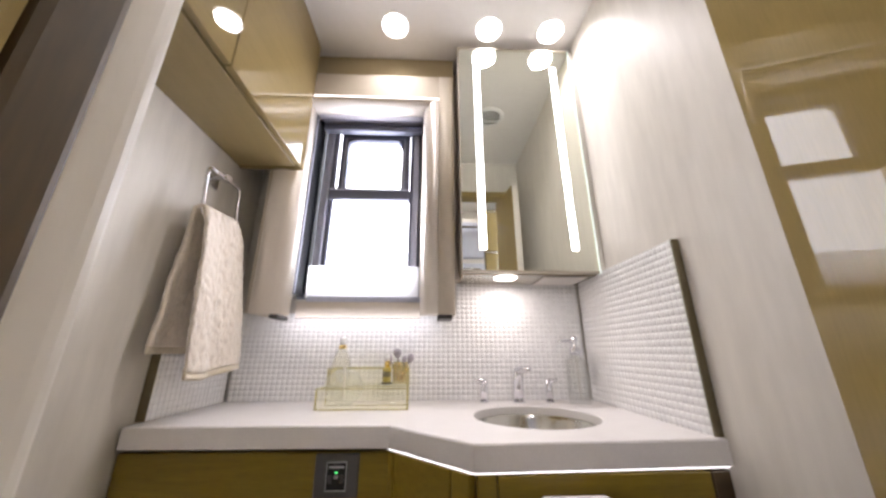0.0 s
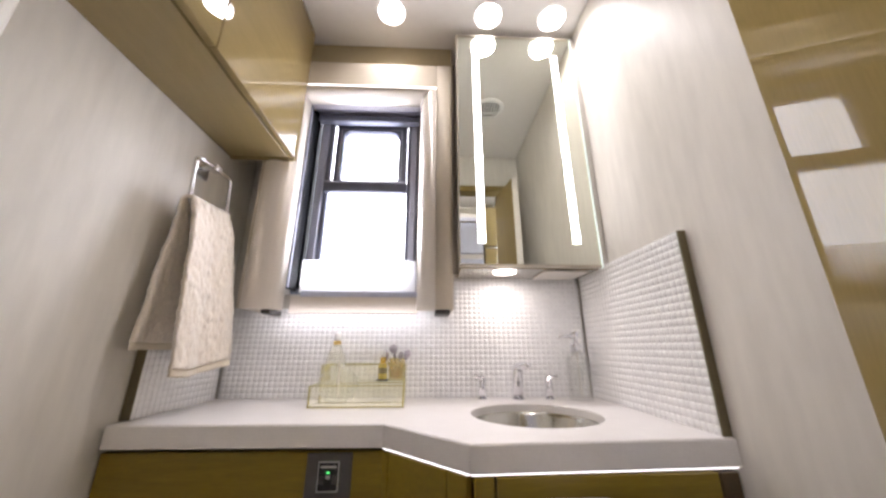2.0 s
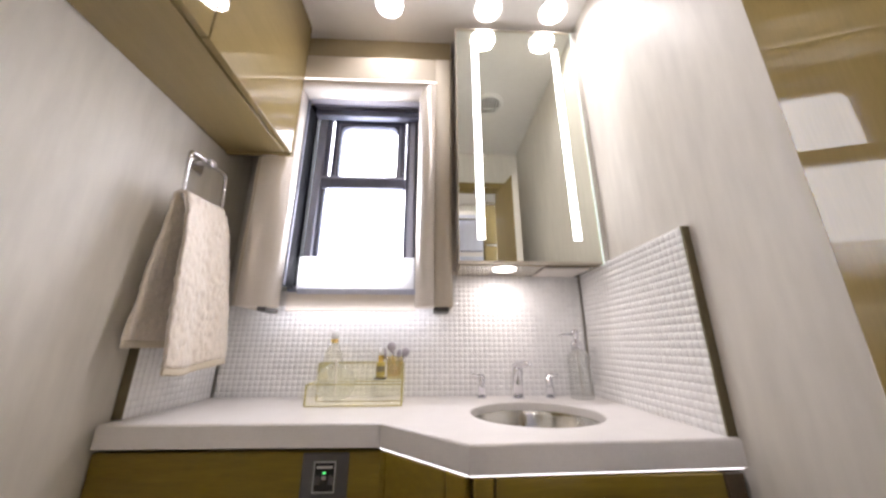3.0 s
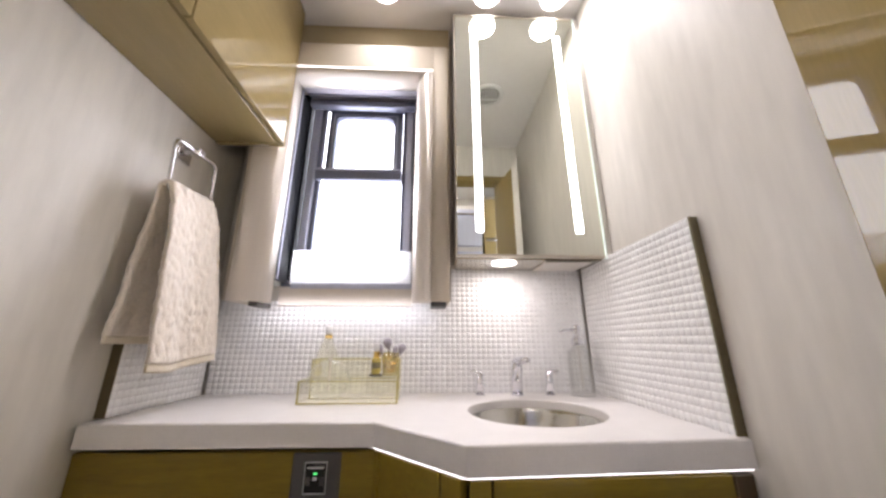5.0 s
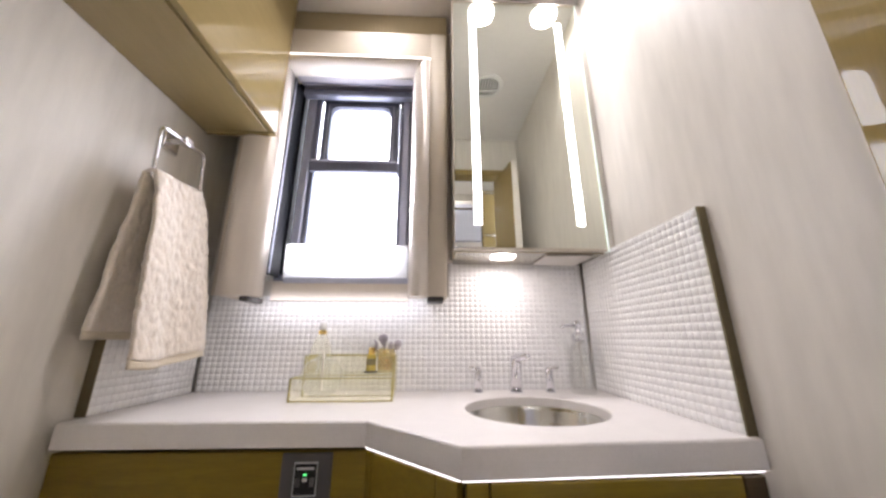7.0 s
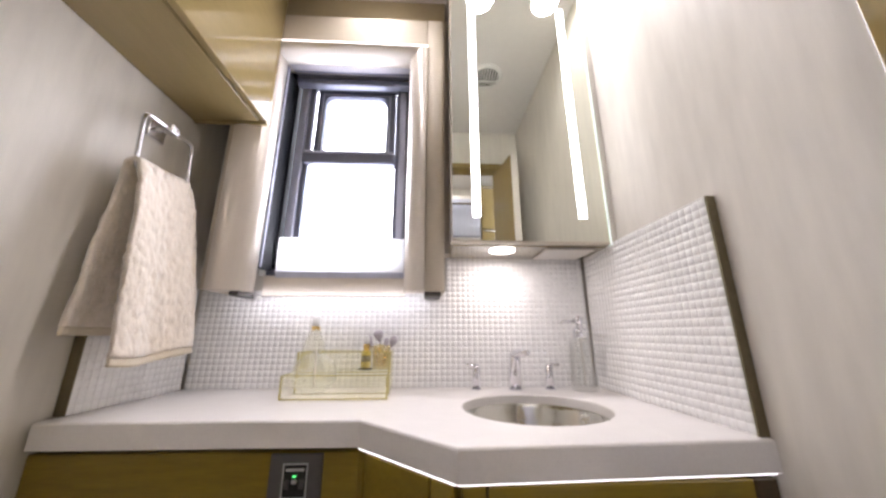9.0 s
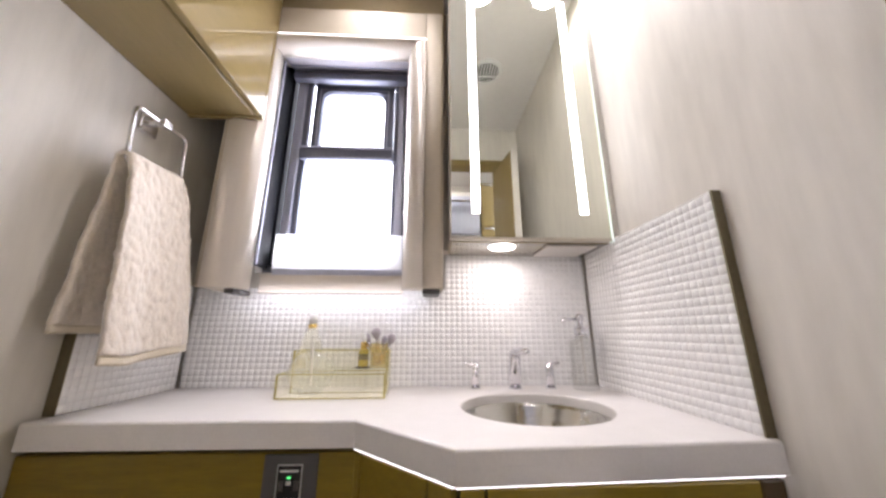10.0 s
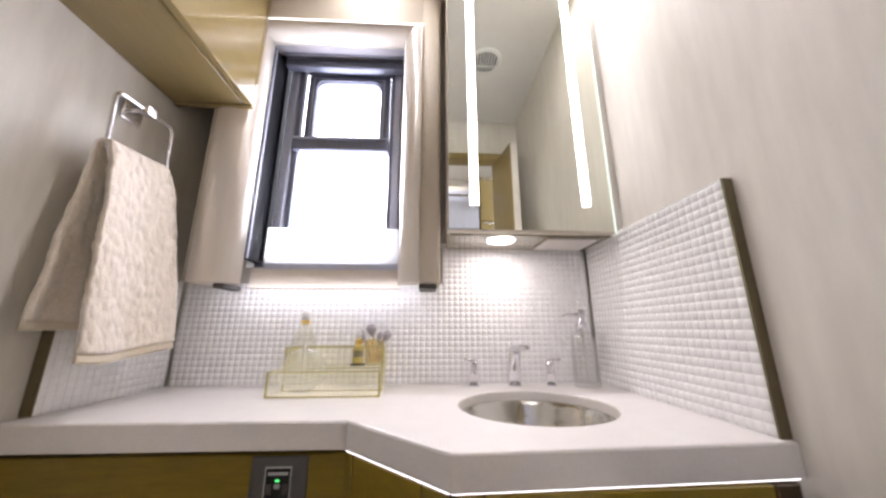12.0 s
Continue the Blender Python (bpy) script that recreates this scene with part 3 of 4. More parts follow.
# ---- sink ----
sink = thing("sink", (SX, SY, 0.73), "round hammered stainless steel undermount sink bowl", "sink")
prof = [(0.150, 0.8505)]
for k in range(15):
    t = k / 14
    prof.append((0.148 - 0.045 * t - 0.085 * t ** 4, 0.849 - 0.130 * t + 0.012 * t ** 6))
own = bmesh.new()
NS = 64
rings = [[own.verts.new((SX + r * math.cos(2 * math.pi * i / NS), SY + 0.945 * r * math.sin(2 * math.pi * i / NS), z)) for i in range(NS)] for r, z in prof]
for p, q in zip(rings, rings[1:]):
    for i in range(NS):
        own.faces.new((p[i], p[(i + 1) % NS], q[(i + 1) % NS], q[i]))
bowl = part("bowl", own, STEEL, sink, smooth=True)
part("drain", lathe([(0.024, 0.7295), (0.024, 0.7325), (0.018, 0.7335), (0.0, 0.7332)], SX, SY), CHROME, sink, smooth=True)

# ---- vanity cabinet ----
vn = thing("vanity_cabinet", (0.6, -0.2, 0.0), "honey brown glossy wooden vanity cabinet under the countertop", "cabinet")
FRONT = [(0.002, 0.010), (0.002, -0.296), (0.556, -0.300), (0.712, -0.446), (1.1555, -0.438), (1.1555, 0.010)]
part("body", prism(FRONT, "z", 0.09, 0.690), VANITY, vn)
part("plinth", prism(inset(FRONT, 0.04), "z", 0.0, 0.09), WALNUT, vn)


def panel(p, q, z0, z1, t=0.016):
    p, q = Vector((*p, 0)), Vector((*q, 0))
    e = (q - p).normalized()
    n = Vector((e.y, -e.x, 0))
    return prism([tuple(p[:2]), tuple(q[:2]), tuple((q + n * t)[:2]), tuple((p + n * t)[:2])], "z", z0, z1, bevel=0.0015, seg=1)


part("left_panel", panel((0.004, -0.297), (0.555, -0.301), 0.10, 0.8185), VANITY, vn)
d = part("angled_door", panel((0.573, -0.317), (0.680, -0.417), 0.10, 0.818), VANITY, vn)
part("stile", panel((0.557, -0.302), (0.571, -0.315), 0.10, 0.818), VANITY, vn)
part("stile", panel((0.682, -0.419), (0.711, -0.446), 0.10, 0.818), VANITY, vn)
part("filler", panel((0.713, -0.447), (0.745, -0.4465), 0.10, 0.818), VANITY, vn)
part("right_door", panel((0.748, -0.4465), (1.120, -0.440), 0.10, 0.818), VANITY, vn)
part("end_stile", panel((1.123, -0.440), (1.155, -0.4395), 0.0, 0.818), WALNUT, vn)
pts = [(0.552, -0.326), (0.706, -0.4715), (1.1545, -0.4560)]
for p, q in zip(pts, pts[1:]):
    part("edge_light", panel(p, q, 0.8240, 0.8275, 0.004), LED_EDGE, vn, "glowing light strip under the counter edge")

# ---- outlet plate ----
op = thing("outlet_plate", (0.443, -0.318, 0.738), "dark grey power outlet plate with a green light on the vanity", "outlet")
part("plate", box(0.403, 0.491, -0.3195, -0.3150, 0.738, 0.8165, 0.002), SLATE, op)
ins = part("insert", box(0.4285, 0.4655, -0.3225, -0.3200, 0.753, 0.800, 0.001), INK, op)
bm = bmesh.new()
for x0, x1, z0, z1 in ((0.4268, 0.4672, 0.8005, 0.8020), (0.4268, 0.4672, 0.7510, 0.7525), (0.4268, 0.4282, 0.7525, 0.8005), (0.4658, 0.4672, 0.7525, 0.8005)):
    box(x0, x1, -0.3228, -0.3198, z0, z1, bm=bm)
part("border", bm, GREY, op)
part("printed_bar", box(0.432, 0.462, -0.3230, -0.3227, 0.791, 0.795), GREY, ins)
part("indicator", box(0.4440, 0.4500, -0.3240, -0.3227, 0.7822, 0.7852), GREEN, ins)
part("button", box(0.4430, 0.4510, -0.3240, -0.3227, 0.773, 0.7785), GREY, ins)
for x in (0.4345, 0.4595):
    part("socket", box(x - 0.0042, x + 0.0042, -0.3236, -0.3227, 0.765, 0.779), SLATE, ins)

# ---- toilet paper on the vanity door ----
tp = thing("toilet_paper_roll", (0.862, -0.512, 0.72), "white toilet paper roll hanging on the vanity door", "toilet paper")
own = bmesh.new()
NR = 36
prof = [(0.020, 0.812), (0.050, 0.812), (0.0525, 0.8135), (0.0525, 0.9085), (0.050, 0.910), (0.020, 0.910)]
rings = [[own.verts.new((x, -0.512 + r * math.cos(2 * math.pi * i / NR), 0.751 + r * math.sin(2 * math.pi * i / NR))) for i in range(NR)] for r, x in prof]
for p, q in zip(rings, rings[1:] + rings[:1]):
    for i in range(NR):
        own.faces.new((p[i], p[(i + 1) % NR], q[(i + 1) % NR], q[i]))
part("paper", own, PAPER, tp)
th = thing("toilet_paper_holder", (0.862, -0.46, 0.751), "chrome toilet paper holder fixed to the vanity door", "paper holder")
part("bar", tube([(0.798, -0.512, 0.751), (0.925, -0.512, 0.751)], 0.008, 12), CHROME, th, smooth=True)
part("arm", tube([(0.925, -0.512, 0.751), (0.925, -0.461, 0.751)], 0.007, 12), CHROME, th, smooth=True)
part("wall_plate", box(0.905, 0.945, -0.4625, -0.4580, 0.731, 0.771, 0.001), CHROME, th)

# ---- downlights and vent ----
for lx, ly in LAMPS:
    dl = thing("downlight", (lx, ly, CEIL), "round recessed ceiling downlight, lit", "downlight", "ceiling downlights")
    part("bezel", lathe([(0.050, CEIL - 0.0005), (0.050, CEIL - 0.004), (0.046, CEIL - 0.006), (0.044, CEIL - 0.003)], lx, ly, 32, cap=False), WHITE, dl)
    part("lens", lathe([(0.0435, CEIL - 0.001), (0.0435, CEIL - 0.008), (0.0, CEIL - 0.010)], lx, ly, 32), LENS, dl)
# made-up fixture for the hall's fill lamp, out of direct view
dl = thing("downlight", (0.75, -1.36, CEIL), "round recessed downlight added unseen in the hall as fill, lit", "downlight", "ceiling downlights")
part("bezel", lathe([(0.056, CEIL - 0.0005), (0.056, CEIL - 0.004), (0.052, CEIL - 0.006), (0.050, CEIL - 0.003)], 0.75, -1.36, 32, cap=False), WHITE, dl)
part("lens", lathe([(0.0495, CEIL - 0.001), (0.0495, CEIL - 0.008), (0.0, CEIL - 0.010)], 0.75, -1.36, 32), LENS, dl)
VX, VY = 0.915, -0.57
vent = thing("ceiling_vent", (VX, VY, CEIL), "round white ceiling vent with dark slots", "vent")
part("rim", lathe([(0.072, CEIL - 0.0005), (0.070, CEIL - 0.006), (0.060, CEIL - 0.010), (0.054, CEIL - 0.007)], VX, VY, 36, cap=False), WHITE, vent)
part("backing", lathe([(0.056, CEIL - 0.002), (0.056, CEIL - 0.004), (0.0, CEIL - 0.004)], VX, VY, 36), INK, vent)
for i in range(9):
    x = VX - 0.048 + i * 0.012
    h = math.sqrt(max(0.0, 0.055 ** 2 - (x - VX) ** 2))
    part("slat", box(x - 0.0028, x + 0.0028, VY - h, VY + h, CEIL - 0.0085, CEIL - 0.0045), WHITE, vent)
part("crossbar", box(VX - 0.054, VX + 0.054, VY - 0.022, VY - 0.014, CEIL - 0.0095, CEIL - 0.0088), WHITE, vent)

# ---- towel ring and towel ----
tr = thing("towel_ring", (0.0, -0.235, 1.48), "square chrome towel ring fixed to the wall", "towel ring")
ring_pts = round_path([(0.047, -0.320, 1.480), (0.044, -0.174, 1.490), (0.058, -0.182, 1.352), (0.058, -0.322, 1.345)], 0.018)
part("ring", tube(ring_pts, 0.0045, 10, True), CHROME, tr, smooth=True)
part("clamp", box(0.036, 0.057, -0.258, -0.234, 1.476, 1.494, 0.002), CHROME, tr)
part("arm", box(0.008, 0.037, -0.252, -0.240, 1.480, 1.490, 0.002), CHROME, tr)
part("wall_plate", box(0.0, 0.008, -0.262, -0.214, 1.462, 1.508, 0.003), CHROME, tr)

towel = thing("hand_towel", (0.08, -0.25, 1.0), "cream terry hand towel hanging over the ring", "towel")
own = bmesh.new()
NU, NV = 60, 150
TOP = 1.358
grid = []
for j in range(NV + 1):
    v = j / NV
    row = []
    for i in range(NU + 1):
        u = i / NU
        up = TOP + 0.012 * u
        if v < 0.50:
            s = 1 - v / 0.50
            x = 0.070 + 0.042 * s ** 0.8 + 0.008 * math.sin(u * 8.5 + 0.6) * (0.2 + 0.8 * s)
            y = (-0.326 - 0.012 * s) * (1 - u) + (-0.188 + 0.055 * s ** 0.6) * u
            z = up - 0.006 - s * (0.394 + 0.006 * u + 0.006 * math.sin(u * 5))
        elif v < 0.56:
            a = (v - 0.50) / 0.06 * math.pi
            x = 0.0575 + 0.0125 * math.cos(a) + 0.0016 * math.sin(u * 9)
            y = -0.326 * (1 - u) - 0.188 * u
            z = up - 0.006 + 0.0115 * math.sin(a)
        else:
            s = (v - 0.56) / 0.44
            x = 0.045 - 0.010 * s + 0.005 * math.sin(u * 9 + 2.0) * s
            y = (-0.326 - 0.030 * s) * (1 - u) + (-0.188 + 0.030 * s) * u
            z = up - 0.006 - s * (0.342 + 0.012 * u)
        w = noise.noise(Vector((y * 26, z * 14, x * 10))) * 0.004 + noise.noise(Vector((y * 85, z * 75, x * 40))) * (0.0030 if 0.03 < v < 0.96 else 0.0004)
        row.append(own.verts.new((x + w, y + w * 0.4, z)))
    grid.append(row)
shape = [[v.co.copy() for v in row] for row in grid]
own.free()


def towel_piece(name, j0, j1, mat, thick, label=""):
    bm = bmesh.new()
    vs = [[bm.verts.new(c) for c in row] for row in shape[j0:j1 + 1]]
    for a_, b_ in zip(vs, vs[1:]):
        for i in range(NU):
            bm.faces.new((a_[i], a_[i + 1], b_[i + 1], b_[i]))
    ob = part(name, bm, mat, towel, label, smooth=True)
    sol = ob.modifiers.new("thickness", "SOLIDIFY")
    sol.thickness, sol.offset = thick, 0.0


HEM = 3
towel_piece("cloth", HEM, NV - HEM, TERRY, 0.0095)
towel_piece("hem", 0, HEM, HEMCLOTH, 0.0055, "flat woven hem")
towel_piece("hem", NV - HEM, NV, HEMCLOTH, 0.0055, "flat woven hem")

# ---- faucet and handles ----
fc = thing("faucet", (0.901, -0.040, 0.87), "polished chrome bathroom faucet behind the sink", "faucet")
part("base", lathe([(0.018, 0.8702), (0.018, 0.8725), (0.0155, 0.8740)], 0.901, -0.042, 28), CHROME, fc, smooth=False)
part("post", tube([(0.901, -0.042, 0.875), (0.901, -0.043, 0.920), (0.902, -0.047, 0.948), (0.903, -0.050, 0.957), (0.903, -0.051, 0.961)], [0.0150, 0.0148, 0.0148, 0.0125, 0.005], 20), CHROME, fc, smooth=True)
part("spout", tube([(0.896, -0.038, 0.956), (0.904, -0.052, 0.960), (0.912, -0.070, 0.965), (0.921, -0.090, 0.966), (0.925, -0.098, 0.965)], [0.008, 0.0120, 0.0100, 0.0075, 0.004], 16), CHROME, fc, smooth=True)
for hx, hy, sgn in ((0.797, -0.036, -1), (0.995, -0.042, 1)):
    hd = thing("tap_lever", (hx, hy, 0.87), "small chrome tap lever standing beside the faucet", "tap", "taps at the sink")
    part("base", lathe([(0.014, 0.8702), (0.014, 0.8725), (0.009, 0.8745)], hx, hy, 24), CHROME, hd)
    part("stem", tube([(hx, hy, 0.874), (hx, hy, 0.905), (hx - 0.002 * sgn, hy, 0.928)], [0.0108, 0.0088, 0.0095], 16), CHROME, hd, smooth=True)
    part("lever", tube([(hx - 0.006 * sgn, hy, 0.928), (hx + 0.011 * sgn, hy, 0.931), (hx + 0.027 * sgn, hy - 0.002, 0.9335)], [0.0062, 0.0050, 0.0030], 12), CHROME, hd, smooth=True)

# ---- soap dispenser ----
sd = thing("soap_dispenser", (1.080, -0.062, 0.87), "clear glass soap dispenser with a chrome pump", "soap dispenser")
part("bottle", lathe([(0.0, 0.8705), (0.030, 0.8705), (0.033, 0.874), (0.034, 0.978), (0.031, 0.991), (0.018, 0.999), (0.014, 1.004), (0.014, 1.010), (0.0118, 1.010), (0.0118, 1.003), (0.016, 0.995), (0.0275, 0.982), (0.0302, 0.966), (0.0302, 0.886), (0.026, 0.880), (0.0, 0.879)], 1.080, -0.062, 32), GLASS, sd, smooth=True)
pump = part("pump", lathe([(0.017, 1.004), (0.017, 1.022), (0.013, 1.026), (0.0085, 1.028), (0.0085, 1.041), (0.0115, 1.043), (0.0115, 1.056), (0.008, 1.060)], 1.080, -0.062, 24), CHROME, sd, "chrome pump head", smooth=True)
part("nozzle", tube([(1.078, -0.062, 1.047), (1.040, -0.066, 1.047), (1.028, -0.067, 1.042)], [0.0040, 0.0032, 0.0028], 10), CHROME, pump, smooth=True)
part("dip_tube", tube([(1.080, -0.062, 1.006), (1.082, -0.062, 0.884)], 0.0022, 8), PALE, sd)

# ---- acrylic organiser ----
ac = thing("acrylic_organizer", (0.455, -0.09, 0.87), "two-tier clear yellow acrylic organizer tray with gold edges", "organizer")


def outward(bm, middle):
    """Keeps one broad face of each clear sheet: the thin material stands for both of its surfaces."""
    bm.normal_update()
    broad = [f for f in bm.faces if f.calc_area() > 0.0015 and (f.calc_center_median() - middle).dot(f.normal) < 0]
    bmesh.ops.delete(bm, geom=broad, context="FACES_ONLY")


def tray(name, x0, x1, y0, y1, z0, z1, shelf=0.0, back=True):
    w = 0.004
    bm = bmesh.new()
    box(x0, x1, y0, y0 + w, z0 + w, z1, bm=bm)
    if back:
        box(x0, x1, y1 - w, y1, z0 + w, z1, bm=bm)
    box(x0, x0 + w, y0 + w, y1 - w, z0 + w, z1, bm=bm)
    box(x1 - w, x1, y0 + w, y1 - w, z0 + w, z1, bm=bm)
    outward(bm, Vector(((x0 + x1) / 2, (y0 + y1) / 2, (z0 + z1) / 2)))
    ob = part(name, bm, ACRYLIC, ac)
    bm = box(x0, x1, y0, y1, z0 + shelf, z0 + shelf + w - 0.0004)
    outward(bm, Vector(((x0 + x1) / 2, (y0 + y1) / 2, 0.0)))
    part("tray_floor", bm, ACRYLIC, ob)
    t = 0.0022
    bm = bmesh.new()
    box(x0 - 0.001, x1 + 0.001, y0 - 0.001, y0 + w, z1 + 0.0002, z1 + t, bm=bm)
    box(x0 - 0.001, x1 + 0.001, y1 - w, y1 + 0.001, z1 + 0.0002, z1 + t, bm=bm)
    box(x0 - 0.001, x0 + w, y0 + w, y1 - w, z1 + 0.0002, z1 + t, bm=bm)
    box(x1 - w, x1 + 0.001, y0 + w, y1 - w, z1 + 0.0002, z1 + t, bm=bm)
    part("gold_rim", bm, ACRYLIC_EDGE, ob, "gold tinted acrylic edge")
    for x in (x0 - 0.0012, x1 - 0.0028):
        part("corner_edge", box(x, x + 0.004, y0 - 0.0014, y0 - 0.0002, z0, z1), ACRYLIC_EDGE, ob)
    part("foot_edge", box(x0 + 0.003, x1 - 0.003, y0 - 0.0014, y0 - 0.0002, z0, z0 + 0.003), ACRYLIC_EDGE, ob)


tray("front_tray", 0.337, 0.576, -0.157, -0.088, 0.8703, 0.920, 0.0, False)
tray("back_tray", 0.342, 0.572, -0.086, -0.016, 0.8703, 0.967, 0.050)
for ob in list(ac.children):
    if ob.name == "back_tray":
        for x in (0.3465, 0.5655):
            part("side_edge", box(x, x + 0.002, -0.081, -0.020, 0.925, 0.964), ACRYLIC_EDGE, ob, "gold tinted acrylic end panel")

pf = thing("perfume_bottle", (0.398, -0.122, 0.8745), "round pale frosted glass perfume bottle with a clear neck", "bottle")
prof = [(0.0, 0.8752), (0.030, 0.8752)]
prof += [(0.053 * math.cos(a_ * math.pi / 24), 0.921 + 0.047 * math.sin(a_ * math.pi / 24)) for a_ in range(-9, 11)] + [(0.008, 0.968)]
part("glass_body", lathe(prof, 0.398, -0.122, 32, sy=0.42), FROSTED, pf, smooth=True)
part("neck", lathe([(0.0075, 0.9682), (0.0075, 0.976), (0.006, 0.978)], 0.398, -0.122, 20), GLASS, pf, "clear glass neck", smooth=True)
part("dip_tube", tube([(0.398, -0.122, 0.976), (0.400, -0.122, 0.892)], 0.0028, 8), PALE, pf)
lt = thing("lotion_bottle", (0.368, -0.050, 0.9245), "pale frosted lotion bottle with a gold neck and white cap", "bottle")
part("body", lathe([(0.0, 0.9246), (0.025, 0.9245), (0.028, 0.930), (0.028, 0.975), (0.024, 0.992), (0.015, 1.014), (0.010, 1.022)], 0.368, -0.050, 24), FROSTED, lt, smooth=True)
part("neck", lathe([(0.011, 1.0225), (0.011, 1.031), (0.009, 1.033)], 0.368, -0.050, 20), GOLD, lt, "gold neck", smooth=True)
part("cap", lathe([(0.0095, 1.0335), (0.0095, 1.055), (0.007, 1.058)], 0.368, -0.050, 20), WHITE, lt, "white cap", smooth=True)

db = thing("dropper_bottle", (0.507, -0.062, 0.9245), "small gold dropper bottle with a pale bulb", "bottle")
part("base_ring", lathe([(0.0185, 0.9245), (0.0185, 0.927), (0.0135, 0.929)], 0.507, -0.062, 24), INK, db)
part("glass_body", lathe([(0.0122, 0.9295), (0.0128, 0.931), (0.0128, 0.966), (0.0100, 0.971)], 0.507, -0.062, 24), OIL, db, smooth=True)
part("label_band", lathe([(0.0130, 0.944), (0.0130, 0.960)], 0.507, -0.062, 24), LABEL, db, "dark olive label")
part("collar", lathe([(0.0085, 0.9715), (0.0085, 0.986), (0.0075, 0.988)], 0.507, -0.062, 24), GOLD, db, smooth=True)
part("bulb", lathe([(0.0070, 0.9882), (0.0078, 0.996), (0.0055, 1.007), (0.0, 1.011)], 0.507, -0.062, 16), WHITE, db, smooth=True)

cup = thing("brush_cup", (0.546, -0.050, 0.9245), "gold glass cup holding makeup brushes", "cup")
part("wall", lathe([(0.0, 0.9245), (0.021, 0.9245), (0.023, 0.928), (0.024, 0.985), (0.0222, 0.985), (0.0212, 0.931), (0.0, 0.930)], 0.546, -0.050, 28), AMBER, cup, smooth=True)
for bx, by, tx, ty, tz, r in ((0.540, -0.052, 0.510, -0.052, 1.000, 0.0100), (0.545, -0.046, 0.534, -0.046, 1.014, 0.0140), (0.551, -0.053, 0.577, -0.052, 0.999, 0.0115), (0.548, -0.048, 0.556, -0.040, 0.994, 0.008)):
    br = thing("makeup_brush", (bx, by, 0.9315), "makeup brush with a gold ferrule and mauve bristles", "brush", "brushes in the cup")
    p0, p1 = Vector((bx, by, 0.9315)), Vector((tx, ty, tz))
    d = (p1 - p0).normalized()
    part("stick", tube([p0, p1 - d * 0.034], [0.0025, 0.0035], 10), GOLD, br, smooth=True)
    part("ferrule", tube([p1 - d * 0.0335, p1 - d * 0.018], [0.0040, 0.0052], 12), CHROME, br, smooth=True)
    part("bristles", tube([p1 - d * 0.0178, p1 - d * 0.008, p1, p1 + d * 0.007, p1 + d * 0.010], [0.0052, r * 0.85, r, r * 0.75, r * 0.2], 14), BRISTLE, br, smooth=True)

for ob in list(scene.objects):
    if ob.type == "MESH" and ob.data.materials and ob.data.materials[0] in (ACRYLIC, GLASS, FROSTED, AMBER):
        ob.visible_shadow = False

# ---- mosaic splashbacks, tile by tile ----
PITCH, SIDE = 0.01545, 0.0148


def tile_mesh():
    bm = bmesh.new()
    h = SIDE / 2
    levels = [(h, 0.0, 0.0), (h * 0.92, 0.0008, 0.0), (h * 0.58, 0.0020, 0.0), (h * 0.18, 0.0029, 0.0)]
    loops = []
    for r, z, _ in levels:
        loops.append([bm.verts.new((a_ * r, b_ * r, z)) for a_, b_ in ((-1, -1), (1, -1), (1, 1), (-1, 1))])
    for p, q in zip(loops, loops[1:]):
        for i in range(4):
            bm.faces.new((p[i], p[(i + 1) % 4], q[(i + 1) % 4], q[i]))
    bm.faces.new(loops[-1])
    return mesh_of("tile", bm, TILE, True)


TILE_MESH = tile_mesh()
TILE_V = [v.co.copy() for v in TILE_MESH.vertices]
TILE_F = [tuple(p.vertices) for p in TILE_MESH.polygons]


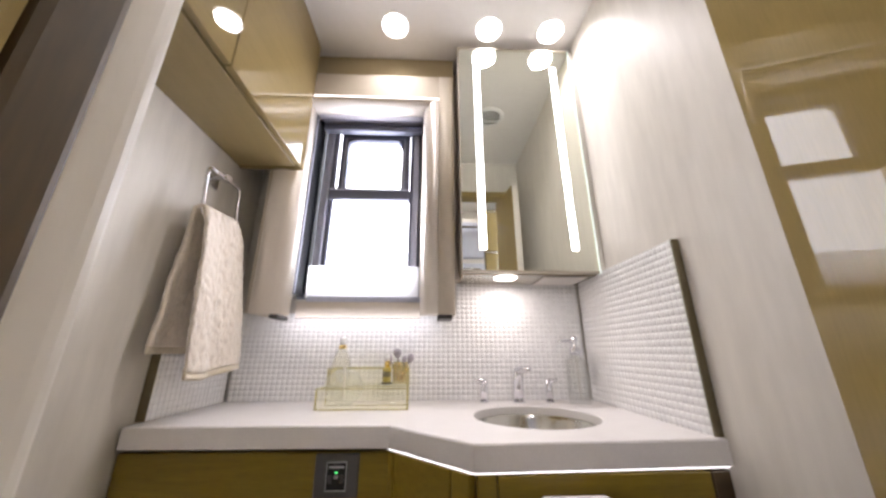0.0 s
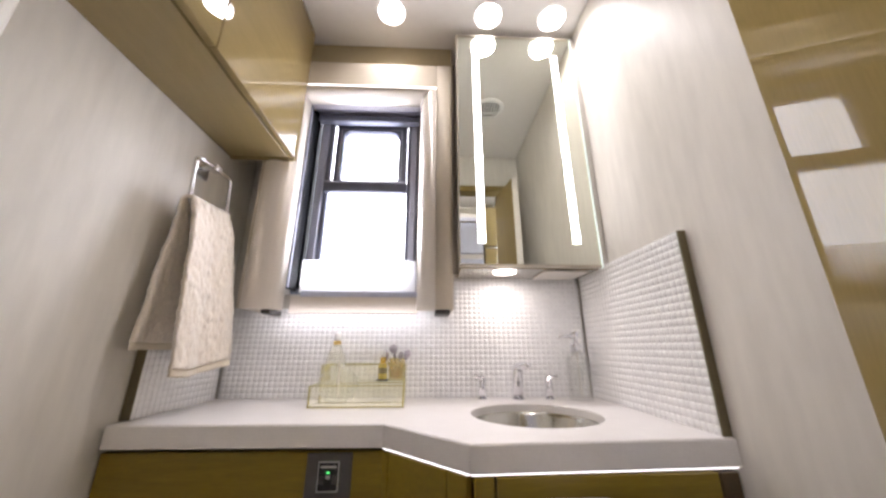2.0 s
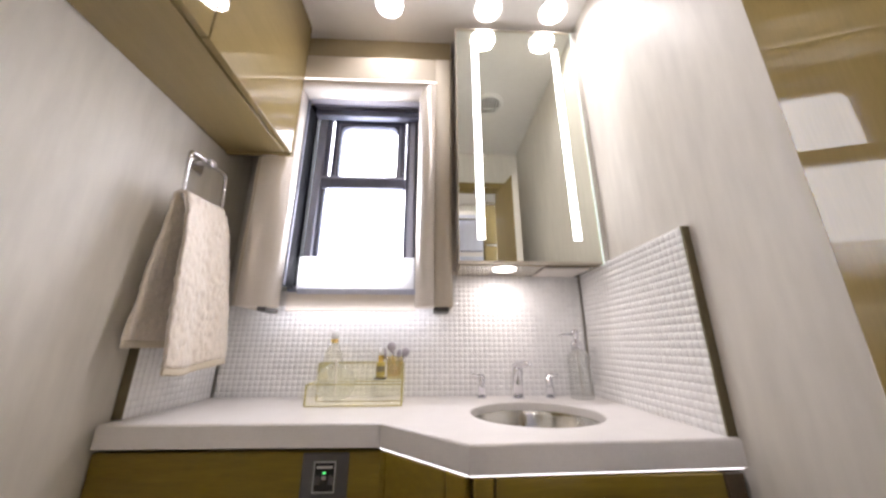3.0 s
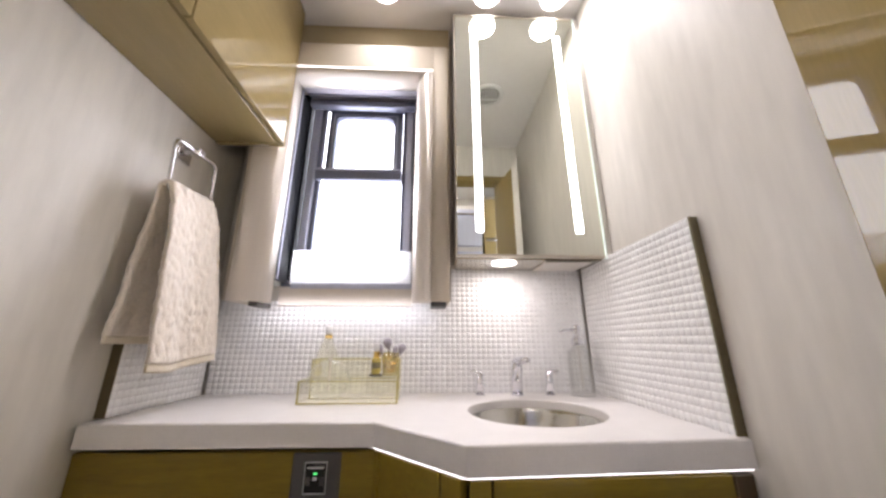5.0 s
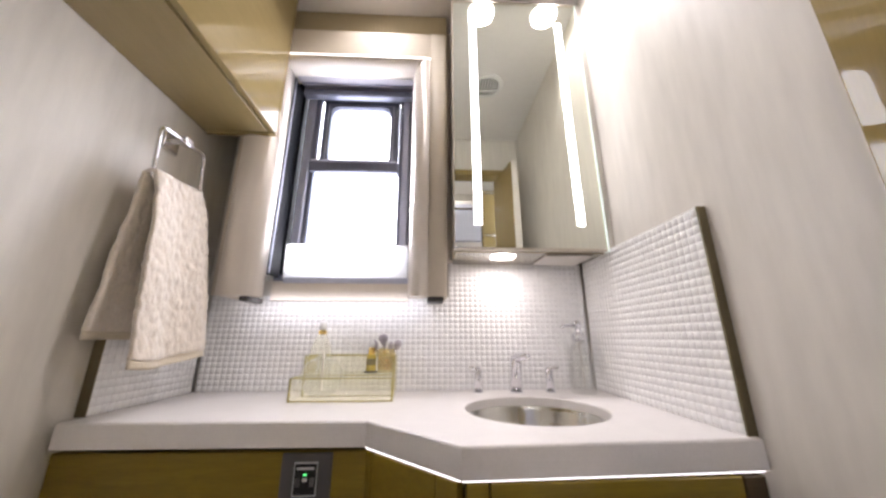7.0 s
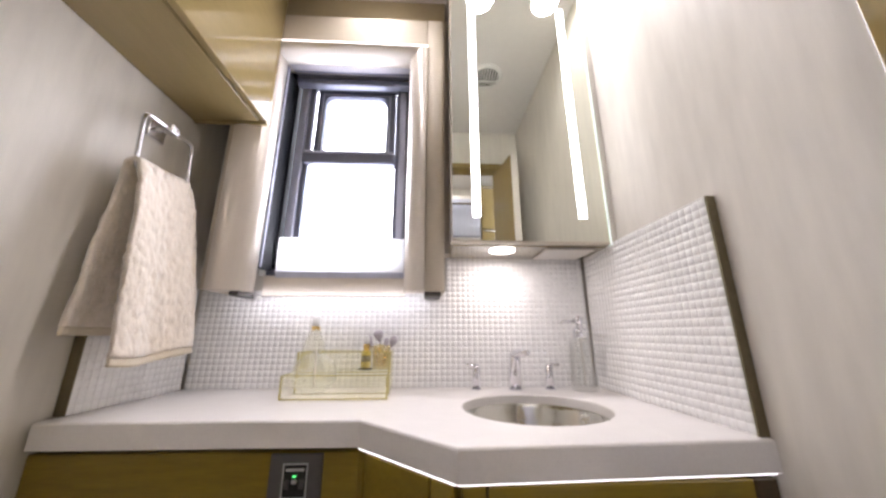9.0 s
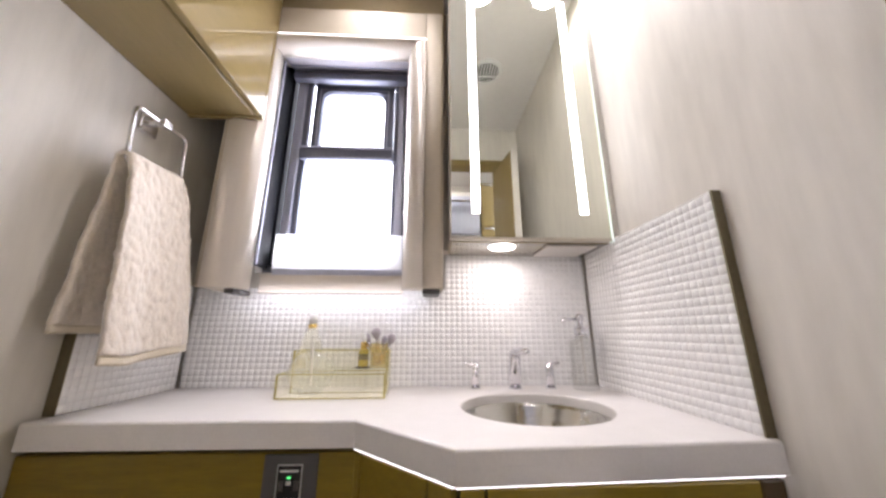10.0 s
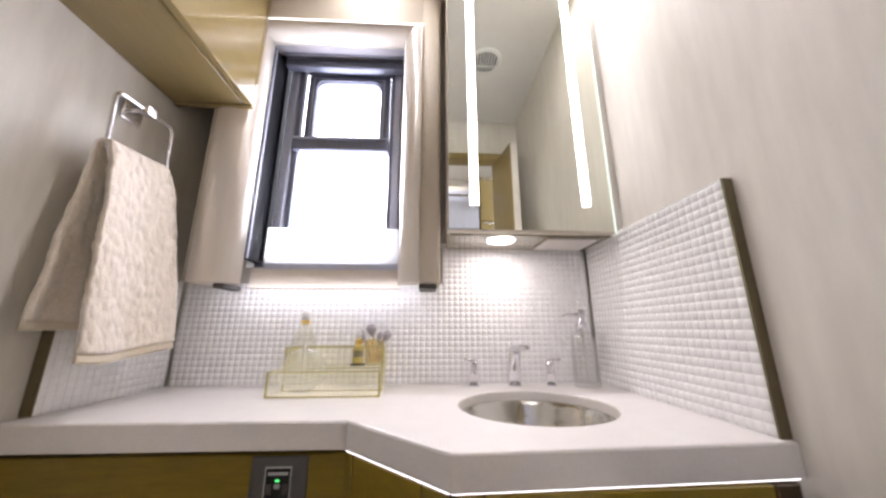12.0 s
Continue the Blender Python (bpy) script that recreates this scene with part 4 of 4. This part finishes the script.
def splashback(name, label, basis, cells, near):
    """basis: the pose of the panel's lower corner, x along it, y up it and z out of it. cells: list of (column, row)."""
    base = basis.translation
    th = thing(name, tuple(base), label, "splashback")
    bm = bmesh.new()
    us = sorted({c for c, r in cells})
    runs = {}
    for c, r in cells:
        runs[c] = max(runs.get(c, 0), r + 1)
    start = us[0]
    for c in us:
        if c + 1 not in runs or runs[c + 1] != runs[c]:
            own = box(start * PITCH, (c + 1) * PITCH, 0.0, runs[c] * PITCH, -0.009, 0.0012)
            bmesh.ops.transform(own, matrix=basis, verts=own.verts)
            merge(bm, own)
            start = c + 1
    part("backer", bm, GROUT, th, "pale grout bed")
    rnd = random.Random(name)
    rest_v, rest_f = [], []
    local = Matrix.Translation(-base) @ basis
    for c, r in cells:
        m = local @ Matrix.Translation(((c + 0.5) * PITCH, (r + 0.5) * PITCH, 0.0008)) @ Euler((rnd.uniform(-0.02, 0.02), rnd.uniform(-0.02, 0.02), rnd.uniform(-0.012, 0.012))).to_matrix().to_4x4()
        if near(c, r):
            ob = new("tile", TILE_MESH)
            ob.parent = th
            ob.matrix_basis = m
        else:
            k = len(rest_v)
            rest_v.extend(tuple(m @ v) for v in TILE_V)
            rest_f.extend(tuple(k + i for i in f) for f in TILE_F)
    if rest_v:
        me = bpy.data.meshes.new("tile_field")
        me.from_pydata(rest_v, [], rest_f)
        me.materials.append(TILE)
        for f in me.polygons:
            f.use_smooth = True
        ob = new("tile_field", me)
        ob.parent = th
        tagged(ob, kind="stuff")
    return th


Z0 = 0.8705
TX0, ncol = 0.0235, 72
cells = [(c, r) for c in range(ncol) for r in range(24 if TX0 + c * PITCH > 0.705 else 17)]
splashback("back_splashback", "white pillowed mosaic tile splashback behind the counter", pose(TX0, 0.0, Z0, 90, 0, 0), cells, lambda c, r: 27 <= c < 44 and r < 17)
cells = [(c, r) for c in range(29) for r in range(24)]
th = splashback("side_splashback", "white pillowed mosaic tile side splashback with a dark edge", pose(1.1430, -0.0065, Z0, 90, 0, -90), cells, lambda c, r: c >= 17)
part("edge_trim", box(1.1405, 1.1565, -0.4585, -0.4550, Z0, Z0 + 24 * PITCH + 0.002), TRIM, th, "dark olive edge")
part("top_trim", box(1.1405, 1.1565, -0.4545, -0.0065, Z0 + 24 * PITCH + 0.0002, Z0 + 24 * PITCH + 0.002), GROUT, th)
part("core", box(1.1525, 1.1566, -0.4545, -0.0065, Z0, Z0 + 24 * PITCH), GROUT, th)
cells = [(c, r) for c in range(18) for r in range(17)]
th = splashback("side_splashback", "white pillowed mosaic tile side splashback with a dark edge", pose(0.0175, -0.0065 - 18 * PITCH, Z0, 90, 0, 90), cells, lambda c, r: True)
part("edge_trim", box(0.0005, 0.0205, -0.2868, -0.2848, Z0, Z0 + 17 * PITCH + 0.002), TRIM, th, "dark olive edge")
part("top_trim", box(0.0005, 0.0205, -0.2845, -0.0065, Z0 + 17 * PITCH + 0.0002, Z0 + 17 * PITCH + 0.002), GROUT, th)
part("core", box(0.0005, 0.0082, -0.2840, -0.0065, Z0, Z0 + 17 * PITCH), GROUT, th)
